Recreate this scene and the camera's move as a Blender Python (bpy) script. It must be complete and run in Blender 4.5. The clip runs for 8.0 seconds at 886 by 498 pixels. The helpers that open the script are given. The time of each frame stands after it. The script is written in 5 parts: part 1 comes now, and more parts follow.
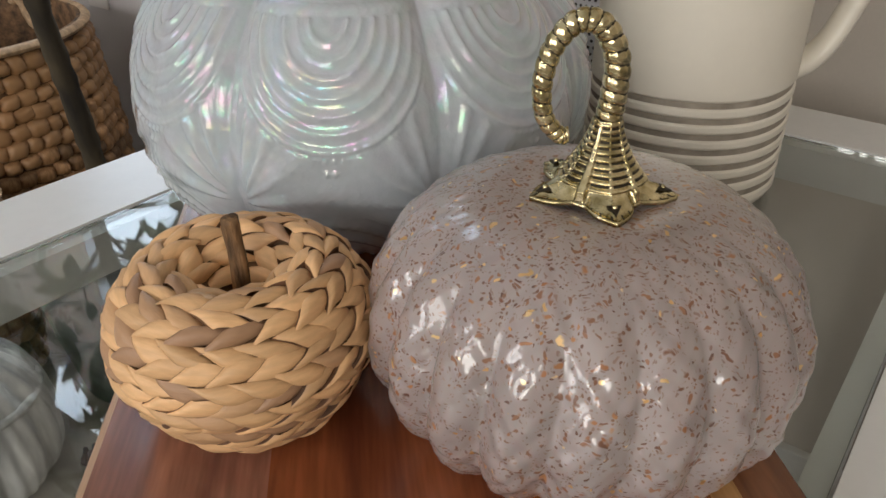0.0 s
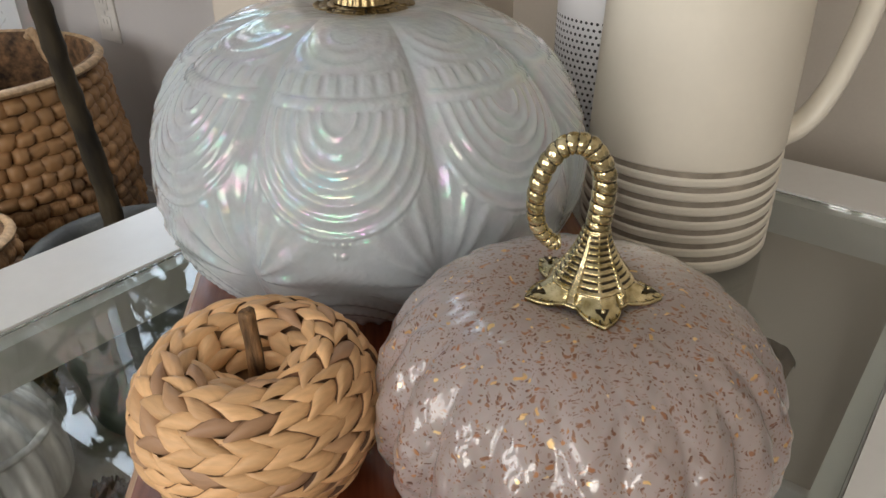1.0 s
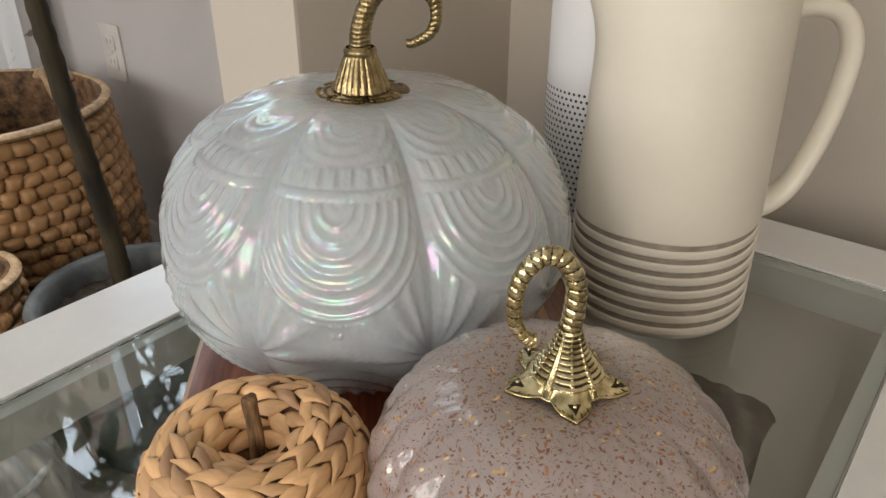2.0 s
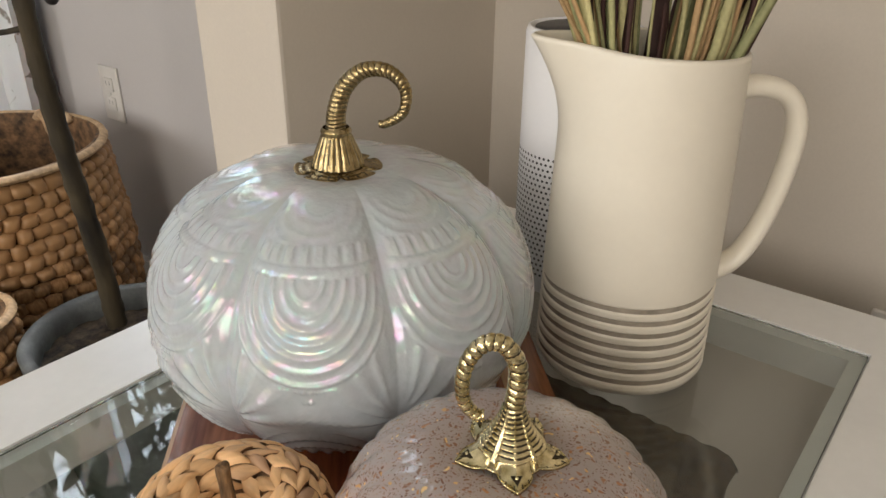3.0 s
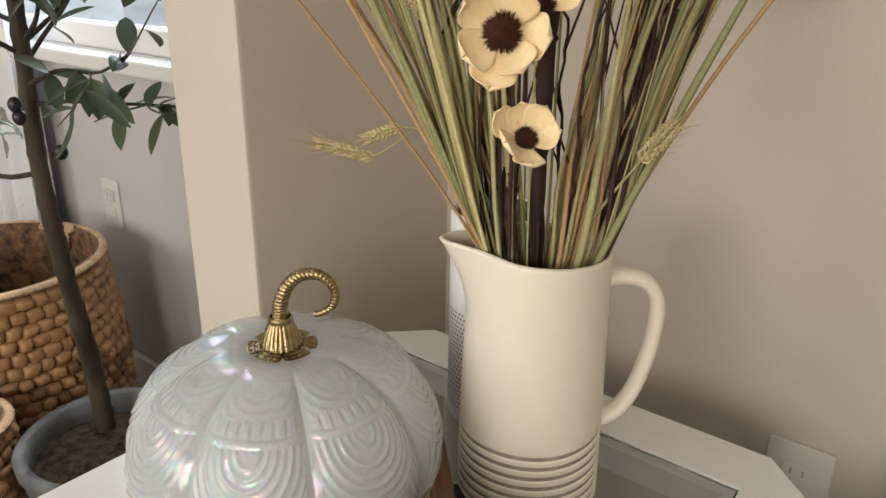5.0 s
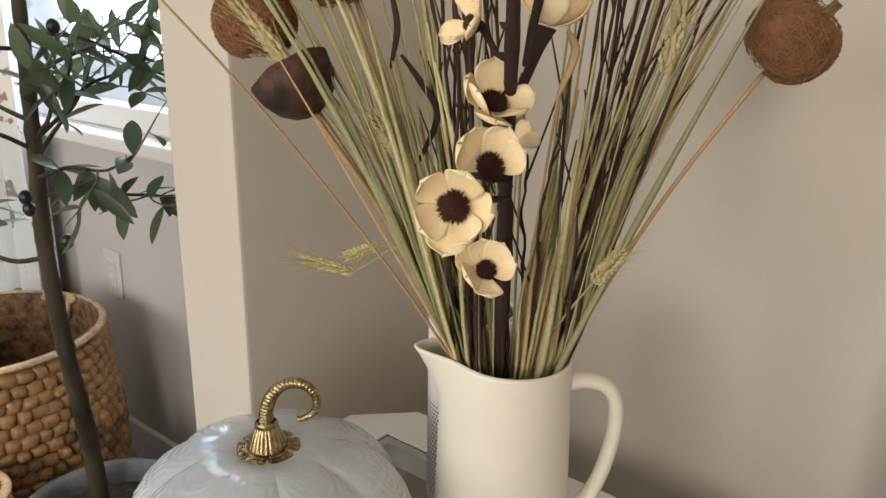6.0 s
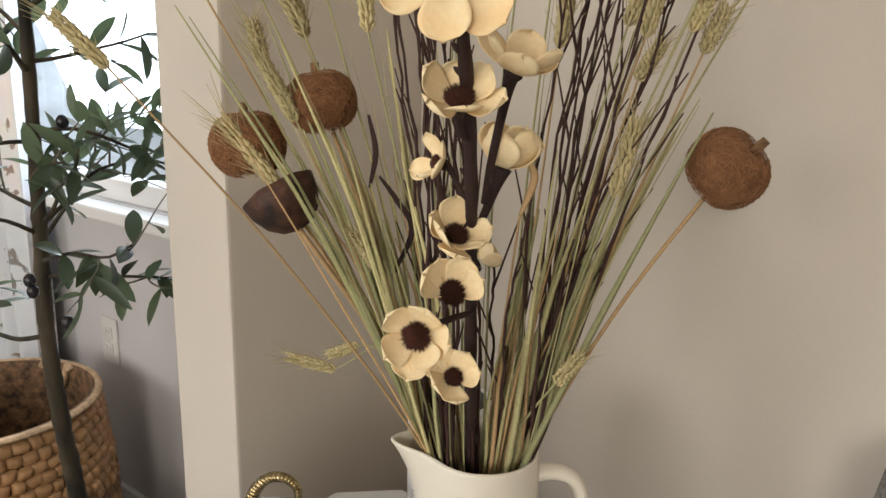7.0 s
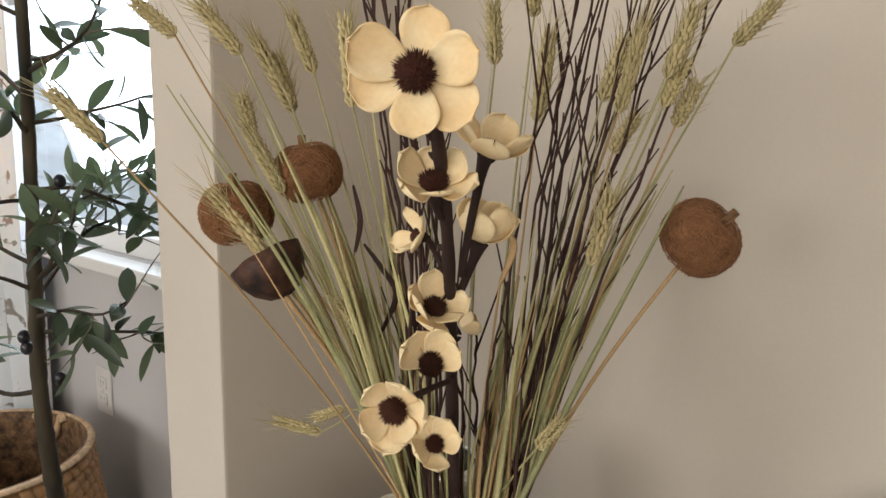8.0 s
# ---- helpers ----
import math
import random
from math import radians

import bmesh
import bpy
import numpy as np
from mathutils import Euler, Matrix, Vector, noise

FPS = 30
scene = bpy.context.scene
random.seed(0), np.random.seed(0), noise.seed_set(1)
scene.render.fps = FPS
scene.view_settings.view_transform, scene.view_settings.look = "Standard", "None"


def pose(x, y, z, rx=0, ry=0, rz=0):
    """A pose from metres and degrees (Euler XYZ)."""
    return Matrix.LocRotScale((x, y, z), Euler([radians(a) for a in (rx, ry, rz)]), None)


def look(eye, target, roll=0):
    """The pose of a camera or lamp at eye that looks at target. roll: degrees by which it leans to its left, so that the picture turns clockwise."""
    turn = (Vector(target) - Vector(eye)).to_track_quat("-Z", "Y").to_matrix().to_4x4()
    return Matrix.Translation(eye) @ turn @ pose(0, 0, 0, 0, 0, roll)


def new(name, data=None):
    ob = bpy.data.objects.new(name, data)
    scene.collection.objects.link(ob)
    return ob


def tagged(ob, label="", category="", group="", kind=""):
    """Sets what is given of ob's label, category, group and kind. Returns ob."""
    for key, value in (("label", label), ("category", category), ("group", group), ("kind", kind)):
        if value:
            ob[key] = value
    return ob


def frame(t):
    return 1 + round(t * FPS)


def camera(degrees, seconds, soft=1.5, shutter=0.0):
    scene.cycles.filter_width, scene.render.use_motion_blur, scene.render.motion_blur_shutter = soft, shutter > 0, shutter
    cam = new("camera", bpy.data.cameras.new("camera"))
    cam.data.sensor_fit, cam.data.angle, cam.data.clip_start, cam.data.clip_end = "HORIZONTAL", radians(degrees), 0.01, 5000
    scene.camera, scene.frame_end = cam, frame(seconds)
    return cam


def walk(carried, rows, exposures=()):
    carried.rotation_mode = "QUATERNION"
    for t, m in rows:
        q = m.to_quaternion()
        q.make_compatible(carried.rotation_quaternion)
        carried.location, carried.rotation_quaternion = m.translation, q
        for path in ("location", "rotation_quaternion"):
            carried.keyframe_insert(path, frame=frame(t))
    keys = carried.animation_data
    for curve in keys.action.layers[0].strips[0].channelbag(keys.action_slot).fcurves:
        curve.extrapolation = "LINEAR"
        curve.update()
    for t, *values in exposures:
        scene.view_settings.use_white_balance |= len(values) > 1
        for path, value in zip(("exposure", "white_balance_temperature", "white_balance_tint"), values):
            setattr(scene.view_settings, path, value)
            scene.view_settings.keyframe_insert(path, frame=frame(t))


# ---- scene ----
cam = camera(62.2, 8.0)
PATH = [
    (0, (-0.0007, 0.0098, 0.7553), (-0.735, 0.9506, 0.0231), -0.1),
    (0.5, (0.0007, 0.0105, 0.7707), (-0.7413, 0.9534, 0.0497), -0.2),
    (1, (0.0014, 0.0091, 0.7875), (-0.7504, 0.9562, 0.0819), -0.2),
    (1.5, (0.0042, 0.007, 0.8057), (-0.7553, 0.9618, 0.1183), 0.0),
    (3, (0.0308, 0.0049, 0.8547), (-0.7455, 0.9919, 0.2352), 0.6),
    (3.5, (0.0497, 0.0007, 0.8778), (-0.7329, 0.9975, 0.2828), 0.6),
    (4, (0.0742, -0.0042, 0.9093), (-0.7154, 1.0031, 0.3423), 0.7),
    (4.5, (0.0994, -0.0119, 0.938), (-0.6993, 1.0052, 0.4032), 0.8),
    (6, (0.1554, -0.0322, 1.0332), (-0.672, 1.0199, 0.6216), 1.1),
    (6.5, (0.1792, -0.0448, 1.0675), (-0.6559, 1.0185, 0.7035), 1.2),
    (7, (0.1939, -0.0497, 1.0913), (-0.6475, 1.0227, 0.7721), 1.3),
    (7.5, (0.2044, -0.0511, 1.106), (-0.6433, 1.0276, 0.8274), 1.2),
    (8, (0.2114, -0.0497, 1.1172), (-0.6398, 1.0339, 0.8715), 1.1),
]
walk(cam, [(t, look(eye, target, roll)) for t, eye, target, roll in PATH], [(0, -0.59, 6050, 10), (1.5, -0.49, 6200, 10), (3.0, -0.34, 6400, 10), (4.5, -0.26, 6500, 10), (6.0, -0.24, 6300, 10), (8.0, -0.41, 6250, 10)])

# ---- light ----
world = bpy.data.worlds.new("sky")
scene.world = world
world.use_nodes = True
wn, wl = world.node_tree.nodes, world.node_tree.links
sky = wn.new("ShaderNodeTexSky")
sky.sky_type, sky.sun_disc = "NISHITA", False
sky.sun_elevation, sky.sun_rotation = radians(40), radians(200)
wl.new(sky.outputs[0], wn["Background"].inputs[0])
wn["Background"].inputs[1].default_value = 0.12
sun = new("sun", bpy.data.lights.new("sun", "SUN"))
sun.data.energy, sun.data.angle, sun.data.color = 2.0, radians(0.6), (1, 0.95, 0.88)
sun.matrix_world = look((-2, 4, 5), (-1.2, 1.5, 0))


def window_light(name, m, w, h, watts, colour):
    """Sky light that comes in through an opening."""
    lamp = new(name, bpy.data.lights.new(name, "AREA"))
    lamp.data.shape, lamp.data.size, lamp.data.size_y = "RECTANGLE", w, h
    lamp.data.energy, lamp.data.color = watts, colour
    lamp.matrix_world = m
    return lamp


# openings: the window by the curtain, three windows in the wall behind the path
window_light("daylight_a", look((-1.58, 0.9, 1.48), (-1.45, -1.0, 0.7)), 1.1, 1.2, 26, (0.80, 0.90, 1.0))
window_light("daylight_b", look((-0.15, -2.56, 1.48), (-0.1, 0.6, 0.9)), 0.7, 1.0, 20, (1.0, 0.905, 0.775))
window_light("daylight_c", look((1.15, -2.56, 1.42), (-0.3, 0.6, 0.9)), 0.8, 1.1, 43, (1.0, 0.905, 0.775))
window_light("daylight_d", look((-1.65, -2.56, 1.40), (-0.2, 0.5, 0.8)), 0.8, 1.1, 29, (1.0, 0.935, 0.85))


# ---- materials ----
def material(name, colour, rough=0.5, metal=0.0, vary=0.15, scale=30.0, bump=0.0, fine=250.0, tint=None, stretch=(1, 1, 1), random_tone=0.0, **more):
    """A surface with colour that varies at two scales, fine relief, and a tone of its own for each object."""
    m = bpy.data.materials.new(name)
    m.use_nodes = True
    n, l = m.node_tree.nodes, m.node_tree.links
    b = n["Principled BSDF"]
    at = n.new("ShaderNodeTexCoord")
    mp = n.new("ShaderNodeMapping")
    mp.inputs["Scale"].default_value = stretch
    l.new(at.outputs["Object"], mp.inputs[0])
    big, small = n.new("ShaderNodeTexNoise"), n.new("ShaderNodeTexNoise")
    for tex, sc in ((big, scale), (small, fine)):
        l.new(mp.outputs[0], tex.inputs["Vector"])
        tex.inputs["Scale"].default_value = sc
        tex.inputs["Detail"].default_value = 4
    mix = n.new("ShaderNodeMix")
    mix.data_type = "RGBA"
    other = tint or [c * (1 - 2.2 * vary) for c in colour]
    mix.inputs["A"].default_value = (*colour, 1)
    mix.inputs["B"].default_value = (*other, 1)
    ramp = n.new("ShaderNodeMapRange")
    ramp.inputs["From Min"].default_value, ramp.inputs["From Max"].default_value = 0.35, 0.7
    l.new(big.outputs[0], ramp.inputs[0])
    l.new(ramp.outputs[0], mix.inputs["Factor"])
    hue = n.new("ShaderNodeHueSaturation")
    l.new(mix.outputs["Result"], hue.inputs["Color"])
    tone = n.new("ShaderNodeMapRange")
    tone.inputs["From Min"].default_value, tone.inputs["From Max"].default_value = 0.3, 0.7
    tone.inputs["To Min"].default_value, tone.inputs["To Max"].default_value = 1 - vary * 0.7, 1 + vary * 0.5
    l.new(small.outputs[0], tone.inputs[0])
    if random_tone:
        info = n.new("ShaderNodeObjectInfo")
        each = n.new("ShaderNodeMapRange")
        each.inputs["To Min"].default_value, each.inputs["To Max"].default_value = 1 - random_tone, 1 + random_tone
        l.new(info.outputs["Random"], each.inputs[0])
        times = n.new("ShaderNodeMath")
        times.operation = "MULTIPLY"
        l.new(tone.outputs[0], times.inputs[0])
        l.new(each.outputs[0], times.inputs[1])
        l.new(times.outputs[0], hue.inputs["Value"])
    else:
        l.new(tone.outputs[0], hue.inputs["Value"])
    l.new(hue.outputs[0], b.inputs["Base Color"])
    b.inputs["Roughness"].default_value, b.inputs["Metallic"].default_value = rough, metal
    if bump:
        bp = n.new("ShaderNodeBump")
        bp.inputs["Strength"].default_value, bp.inputs["Distance"].default_value = bump, 0.001
        l.new(small.outputs[0], bp.inputs["Height"])
        l.new(bp.outputs[0], b.inputs["Normal"])
    for key, value in more.items():
        b.inputs[key.replace("_", " ")].default_value = value
    return m


wall_paint = material("wall_paint", (0.60, 0.545, 0.475), 0.75, vary=0.03, scale=3, bump=0.08, fine=400)
pale_paint = material("pale_paint", (0.56, 0.54, 0.535), 0.75, vary=0.03, scale=3, bump=0.08, fine=400)
trim_paint = material("trim_paint", (0.78, 0.77, 0.75), 0.45, vary=0.03, scale=5)
ceiling_paint = material("ceiling_paint", (0.80, 0.79, 0.77), 0.9, vary=0.02, scale=4)
carpet = material("carpet", (0.50, 0.455, 0.395), 0.95, vary=0.25, scale=14, bump=0.8, fine=600)
table_paint = material("table_paint", (0.80, 0.80, 0.79), 0.32, vary=0.025, scale=9, bump=0.04, fine=120)
cream_glaze = material("cream_glaze", (0.80, 0.75, 0.645), 0.40, vary=0.014, scale=25, bump=0.06, fine=180, Coat_Weight=0.15, Coat_Roughness=0.3)
groove_clay = material("groove_clay", (0.40, 0.35, 0.285), 0.7, vary=0.15, scale=60)
gold = material("aged_gold", (0.82, 0.72, 0.45), 0.17, 1.0, vary=0.22, scale=160, bump=0.25, fine=500, tint=(0.33, 0.27, 0.12))
gold_dark = material("aged_gold_dark", (0.42, 0.335, 0.185), 0.27, 1.0, vary=0.25, scale=180, bump=0.3, fine=600, tint=(0.22, 0.16, 0.07))
# near black, for leaf marks, hatch lines and the troughs between ridges
gold_black = material("near_black_metal", (0.05, 0.04, 0.025), 0.5, 0.6, vary=0.2, scale=200)
def straw_material():
    """Flat dried leaf: golden, with creases along it and some leaves of a mauve brown."""
    m = material("straw_leaf", (0.80, 0.50, 0.25), 0.5, vary=0.15, scale=80, bump=0.3, fine=420, tint=(0.60, 0.35, 0.165), stretch=(1, 1, 1), random_tone=0.2)
    n, l = m.node_tree.nodes, m.node_tree.links
    b, mp = n["Principled BSDF"], [x for x in n if x.bl_idname == "ShaderNodeMapping"][0]
    mp.inputs["Rotation"].default_value = (0, 0, radians(42))
    mp.inputs["Scale"].default_value = (0.30, 1.6, 1)
    info, pick, mix = n.new("ShaderNodeObjectInfo"), n.new("ShaderNodeMapRange"), n.new("ShaderNodeMix")
    pick.inputs["From Min"].default_value, pick.inputs["From Max"].default_value = 0.66, 0.98
    scatter = n.new("ShaderNodeMath")
    scatter.operation = "FRACT"
    wide = n.new("ShaderNodeMath")
    wide.operation = "MULTIPLY"
    wide.inputs[1].default_value = 7.31
    l.new(info.outputs["Random"], wide.inputs[0])
    l.new(wide.outputs[0], scatter.inputs[0])
    l.new(scatter.outputs[0], pick.inputs[0])
    pick.inputs["To Max"].default_value = 0.9
    mix.data_type = "RGBA"
    mix.inputs["B"].default_value = (0.36, 0.21, 0.125, 1)
    l.new(pick.outputs[0], mix.inputs["Factor"])
    l.new(b.inputs["Base Color"].links[0].from_socket, mix.inputs["A"])
    l.new(mix.outputs["Result"], b.inputs["Base Color"])
    return m


straw = straw_material()
# darker browns that paint the shade in the gaps of the braids
straw_gap_shade = material("straw_gap_shade", (0.17, 0.075, 0.03), 0.7, vary=0.3, scale=90, random_tone=0.3)
straw_core_shade = material("straw_core_shade", (0.20, 0.105, 0.045), 0.8, vary=0.3, scale=90)
stem_bark = material("stem_bark", (0.30, 0.165, 0.07), 0.75, vary=0.45, scale=260, bump=1.0, fine=700, stretch=(1, 1, 0.2))
white_plastic = material("white_plastic", (0.80, 0.80, 0.82), 0.35, vary=0.01, scale=20)
almond_plastic = material("almond_plastic", (0.66, 0.635, 0.60), 0.4, vary=0.01, scale=20)
slot_grey = material("slot_grey", (0.34, 0.32, 0.30), 0.5, vary=0.05, scale=30)
black_plastic = material("black_plastic", (0.03, 0.03, 0.035), 0.4, vary=0.1, scale=30)


def glass_material(name, colour, rough=0.0):
    m = bpy.data.materials.new(name)
    m.use_nodes = True
    b = m.node_tree.nodes["Principled BSDF"]
    for key, value in (("Base Color", (*colour, 1)), ("Roughness", rough), ("Transmission Weight", 1.0), ("IOR", 1.5)):
        b.inputs[key].default_value = value
    return m


table_glass = glass_material("table_glass", (0.92, 0.965, 0.945))
clear_glass = glass_material("clear_glass", (0.98, 0.99, 0.99))


def glow_material(name, colour, strength):
    """Bright open air outside a window."""
    m = bpy.data.materials.new(name)
    m.use_nodes = True
    n, l = m.node_tree.nodes, m.node_tree.links
    n.remove(n["Principled BSDF"])
    e = n.new("ShaderNodeEmission")
    e.inputs[0].default_value, e.inputs[1].default_value = (*colour, 1), strength
    l.new(e.outputs[0], n["Material Output"].inputs[0])
    at, mp, tex, mix = n.new("ShaderNodeTexCoord"), n.new("ShaderNodeMapping"), n.new("ShaderNodeTexNoise"), n.new("ShaderNodeMix")
    mp.inputs["Scale"].default_value = (0.7, 1, 4.0)
    tex.inputs["Scale"].default_value, tex.inputs["Detail"].default_value = 1.6, 3
    mix.data_type = "RGBA"
    mix.inputs["A"].default_value, mix.inputs["B"].default_value = (*[c * 0.45 for c in colour], 1), (*[c * 1.5 for c in colour], 1)
    l.new(at.outputs["Object"], mp.inputs[0])
    l.new(mp.outputs[0], tex.inputs["Vector"])
    l.new(tex.outputs[0], mix.inputs["Factor"])
    l.new(mix.outputs["Result"], e.inputs[0])
    return m


open_air = glow_material("open_air", (0.84, 0.93, 1.0), 0.85)


def pearl_material():
    """Milky pressed glass with a lustre of thin film."""
    m = material("pearl_glass", (0.525, 0.57, 0.605), 0.06, vary=0.06, scale=16, bump=0.5, fine=210, Subsurface_Weight=0.6, Subsurface_Scale=0.02, Coat_Weight=0.75, Coat_Roughness=0.02)
    n, l = m.node_tree.nodes, m.node_tree.links
    b = n["Principled BSDF"]
    b.inputs["Subsurface Radius"].default_value = (1, 1, 1)
    b.inputs["Thin Film IOR"].default_value = 1.38
    b.inputs["Specular IOR Level"].default_value = 0.62
    at, tex, mr = n.new("ShaderNodeTexCoord"), n.new("ShaderNodeTexNoise"), n.new("ShaderNodeMapRange")
    tex.inputs["Scale"].default_value = 34
    l.new(at.outputs["Object"], tex.inputs["Vector"])
    mr.inputs["From Min"].default_value, mr.inputs["From Max"].default_value = 0.3, 0.7
    mr.inputs["To Min"].default_value, mr.inputs["To Max"].default_value = 320, 760
    l.new(tex.outputs[0], mr.inputs[0])
    l.new(mr.outputs[0], b.inputs["Thin Film Thickness"])
    return m


pearl = pearl_material()


def fleck_material():
    """Blush glass with copper and gold flakes laid in under a clear gloss."""
    m = bpy.data.materials.new("flecked_glass")
    m.use_nodes = True
    n, l = m.node_tree.nodes, m.node_tree.links
    b = n["Principled BSDF"]
    at = n.new("ShaderNodeTexCoord")
    warp, add = n.new("ShaderNodeTexNoise"), n.new("ShaderNodeMix")
    warp.inputs["Scale"].default_value = 160
    add.data_type, add.blend_type = "RGBA", "ADD"
    add.inputs["Factor"].default_value = 0.0085
    l.new(at.outputs["Object"], warp.inputs["Vector"])
    l.new(at.outputs["Object"], add.inputs["A"])
    l.new(warp.outputs["Color"], add.inputs["B"])
    cloud = n.new("ShaderNodeTexNoise")
    cloud.inputs["Scale"].default_value = 28
    l.new(at.outputs["Object"], cloud.inputs["Vector"])
    base = n.new("ShaderNodeMix")
    base.data_type = "RGBA"
    base.inputs["A"].default_value, base.inputs["B"].default_value = (0.42, 0.355, 0.34, 1), (0.30, 0.25, 0.24, 1)
    l.new(cloud.outputs[0], base.inputs["Factor"])
    last, metal = base.outputs["Result"], None
    place, crown = n.new("ShaderNodeSeparateXYZ"), n.new("ShaderNodeMapRange")
    l.new(at.outputs["Object"], place.inputs[0])
    crown.inputs["From Min"].default_value, crown.inputs["From Max"].default_value = 0.066, 0.092
    crown.inputs["To Min"].default_value, crown.inputs["To Max"].default_value = 0.0, 0.15
    l.new(place.outputs[2], crown.inputs[0])
    flakes = (
        (820, 0.58, 0.42, (0.24, 0.155, 0.13), (0.31, 0.21, 0.17)),
        (620, 0.74, 0.42, (0.13, 0.062, 0.043), (0.25, 0.125, 0.075)),
        (450, 0.84, 0.44, (0.17, 0.075, 0.042), (0.33, 0.155, 0.08)),
        (330, 0.93, 0.42, (0.32, 0.13, 0.05), (0.46, 0.22, 0.095)),
        (400, 0.94, 0.42, (0.62, 0.34, 0.12), (0.95, 0.70, 0.36)),
    )
    for sc, keep, size, dark, lit in flakes:
        v = n.new("ShaderNodeTexVoronoi")
        v.inputs["Scale"].default_value = sc
        l.new(add.outputs["Result"], v.inputs["Vector"])
        near, some, both = n.new("ShaderNodeMapRange"), n.new("ShaderNodeMath"), n.new("ShaderNodeMath")
        some.operation, both.operation = "GREATER_THAN", "MULTIPLY"
        near.inputs["From Min"].default_value, near.inputs["From Max"].default_value = size, size * 0.62
        some.inputs[1].default_value = keep
        sep = n.new("ShaderNodeSeparateColor")
        l.new(v.outputs["Color"], sep.inputs[0])
        l.new(v.outputs["Distance"], near.inputs[0])
        more = n.new("ShaderNodeMath")
        l.new(sep.outputs[0], more.inputs[0])
        if keep < 0.9:
            l.new(crown.outputs[0], more.inputs[1])
        else:
            more.inputs[1].default_value = 0.0
        l.new(more.outputs[0], some.inputs[0])
        l.new(near.outputs[0], both.inputs[0])
        l.new(some.outputs[0], both.inputs[1])
        ink, put = n.new("ShaderNodeMix"), n.new("ShaderNodeMix")
        ink.data_type = put.data_type = "RGBA"
        ink.inputs["A"].default_value, ink.inputs["B"].default_value = (*dark, 1), (*lit, 1)
        l.new(sep.outputs[1], ink.inputs["Factor"])
        l.new(both.outputs[0], put.inputs["Factor"])
        l.new(last, put.inputs["A"])
        l.new(ink.outputs["Result"], put.inputs["B"])
        last, metal = put.outputs["Result"], both.outputs[0]
    l.new(last, b.inputs["Base Color"])
    shine = n.new("ShaderNodeMath")
    shine.operation = "MULTIPLY"
    shine.inputs[1].default_value = 0.8
    l.new(metal, shine.inputs[0])
    l.new(shine.outputs[0], b.inputs["Metallic"])
    b.inputs["Roughness"].default_value = 0.35
    b.inputs["Coat Weight"].default_value, b.inputs["Coat Roughness"].default_value = 1.0, 0.03
    b.inputs["Subsurface Weight"].default_value, b.inputs["Subsurface Scale"].default_value = 0.15, 0.008
    return m


flecked = fleck_material()


sapwood = material("sapwood", (0.56, 0.37, 0.23), 0.35, vary=0.15, scale=8, stretch=(0.6, 9, 1))


# ---- building helpers ----
def part(name, bm, mat, parent=None, label="", smooth=True):
    """Links a bmesh as one mesh object under a thing or a part."""
    me = bpy.data.meshes.new(name)
    bm.to_mesh(me)
    bm.free()
    return link(name, me, mat, parent, label, smooth)


def link(name, me, mat, parent=None, label="", smooth=True):
    if mat and not me.materials:
        me.materials.append(mat)
    if smooth:
        me.polygons.foreach_set("use_smooth", [True] * len(me.polygons))
    ob = new(name, me)
    if parent:
        ob.parent = parent
    if label:
        ob["label"] = label
    return ob


def mark_faces(ob, rows, mat):
    """Gives faces of a swept mesh a second material: rows is a mask of one value for each face."""
    ob.data.materials.append(mat)
    flags = np.zeros(len(ob.data.polygons), dtype=np.int32)
    mask = np.asarray(rows).reshape(-1)
    flags[:len(mask)] = mask
    ob.data.polygons.foreach_set("material_index", flags)
    return ob


def thing(name, at, label, category, group="", turn=0.0):
    ob = new(name)
    ob.empty_display_size = 0.02
    ob.matrix_world = pose(*at, 0, 0, turn)
    return tagged(ob, label, category, group)


def box(bm, x0, x1, y0, y1, z0, z1, bevel=0.0):
    r = bmesh.ops.create_cube(bm, size=1, matrix=Matrix.Translation(((x0 + x1) / 2, (y0 + y1) / 2, (z0 + z1) / 2)) @ Matrix.Diagonal((x1 - x0, y1 - y0, z1 - z0, 1)))
    if bevel:
        edges = {e for v in r["verts"] for e in v.link_edges}
        bmesh.ops.bevel(bm, geom=list(edges), offset=bevel, segments=2, affect="EDGES", profile=0.6)
    return bm


def structure(name, boxes, mat, label, category, bevel=0.0):
    bm = bmesh.new()
    for b in boxes:
        box(bm, *b, bevel)
    ob = part(name, bm, mat, None, "", False)
    return tagged(ob, label, category, "", "structure")


def grid_mesh(name, P, around=True, caps=False):
    """A mesh from an array of points, rows by columns; around: columns close on themselves."""
    nr, nc = P.shape[:2]
    idx = np.arange(nr * nc).reshape(nr, nc)
    nxt = np.roll(idx, -1, axis=1) if around else idx[:, 1:]
    cur = idx if around else idx[:, :-1]
    quads = np.stack([cur[:-1], nxt[:-1], nxt[1:], cur[1:]], axis=-1).reshape(-1, 4)
    faces = quads.tolist()
    if caps:
        faces += [idx[0][::-1].tolist(), idx[-1].tolist()]
    me = bpy.data.meshes.new(name)
    me.from_pydata(P.reshape(-1, 3).tolist(), [], faces)
    return me


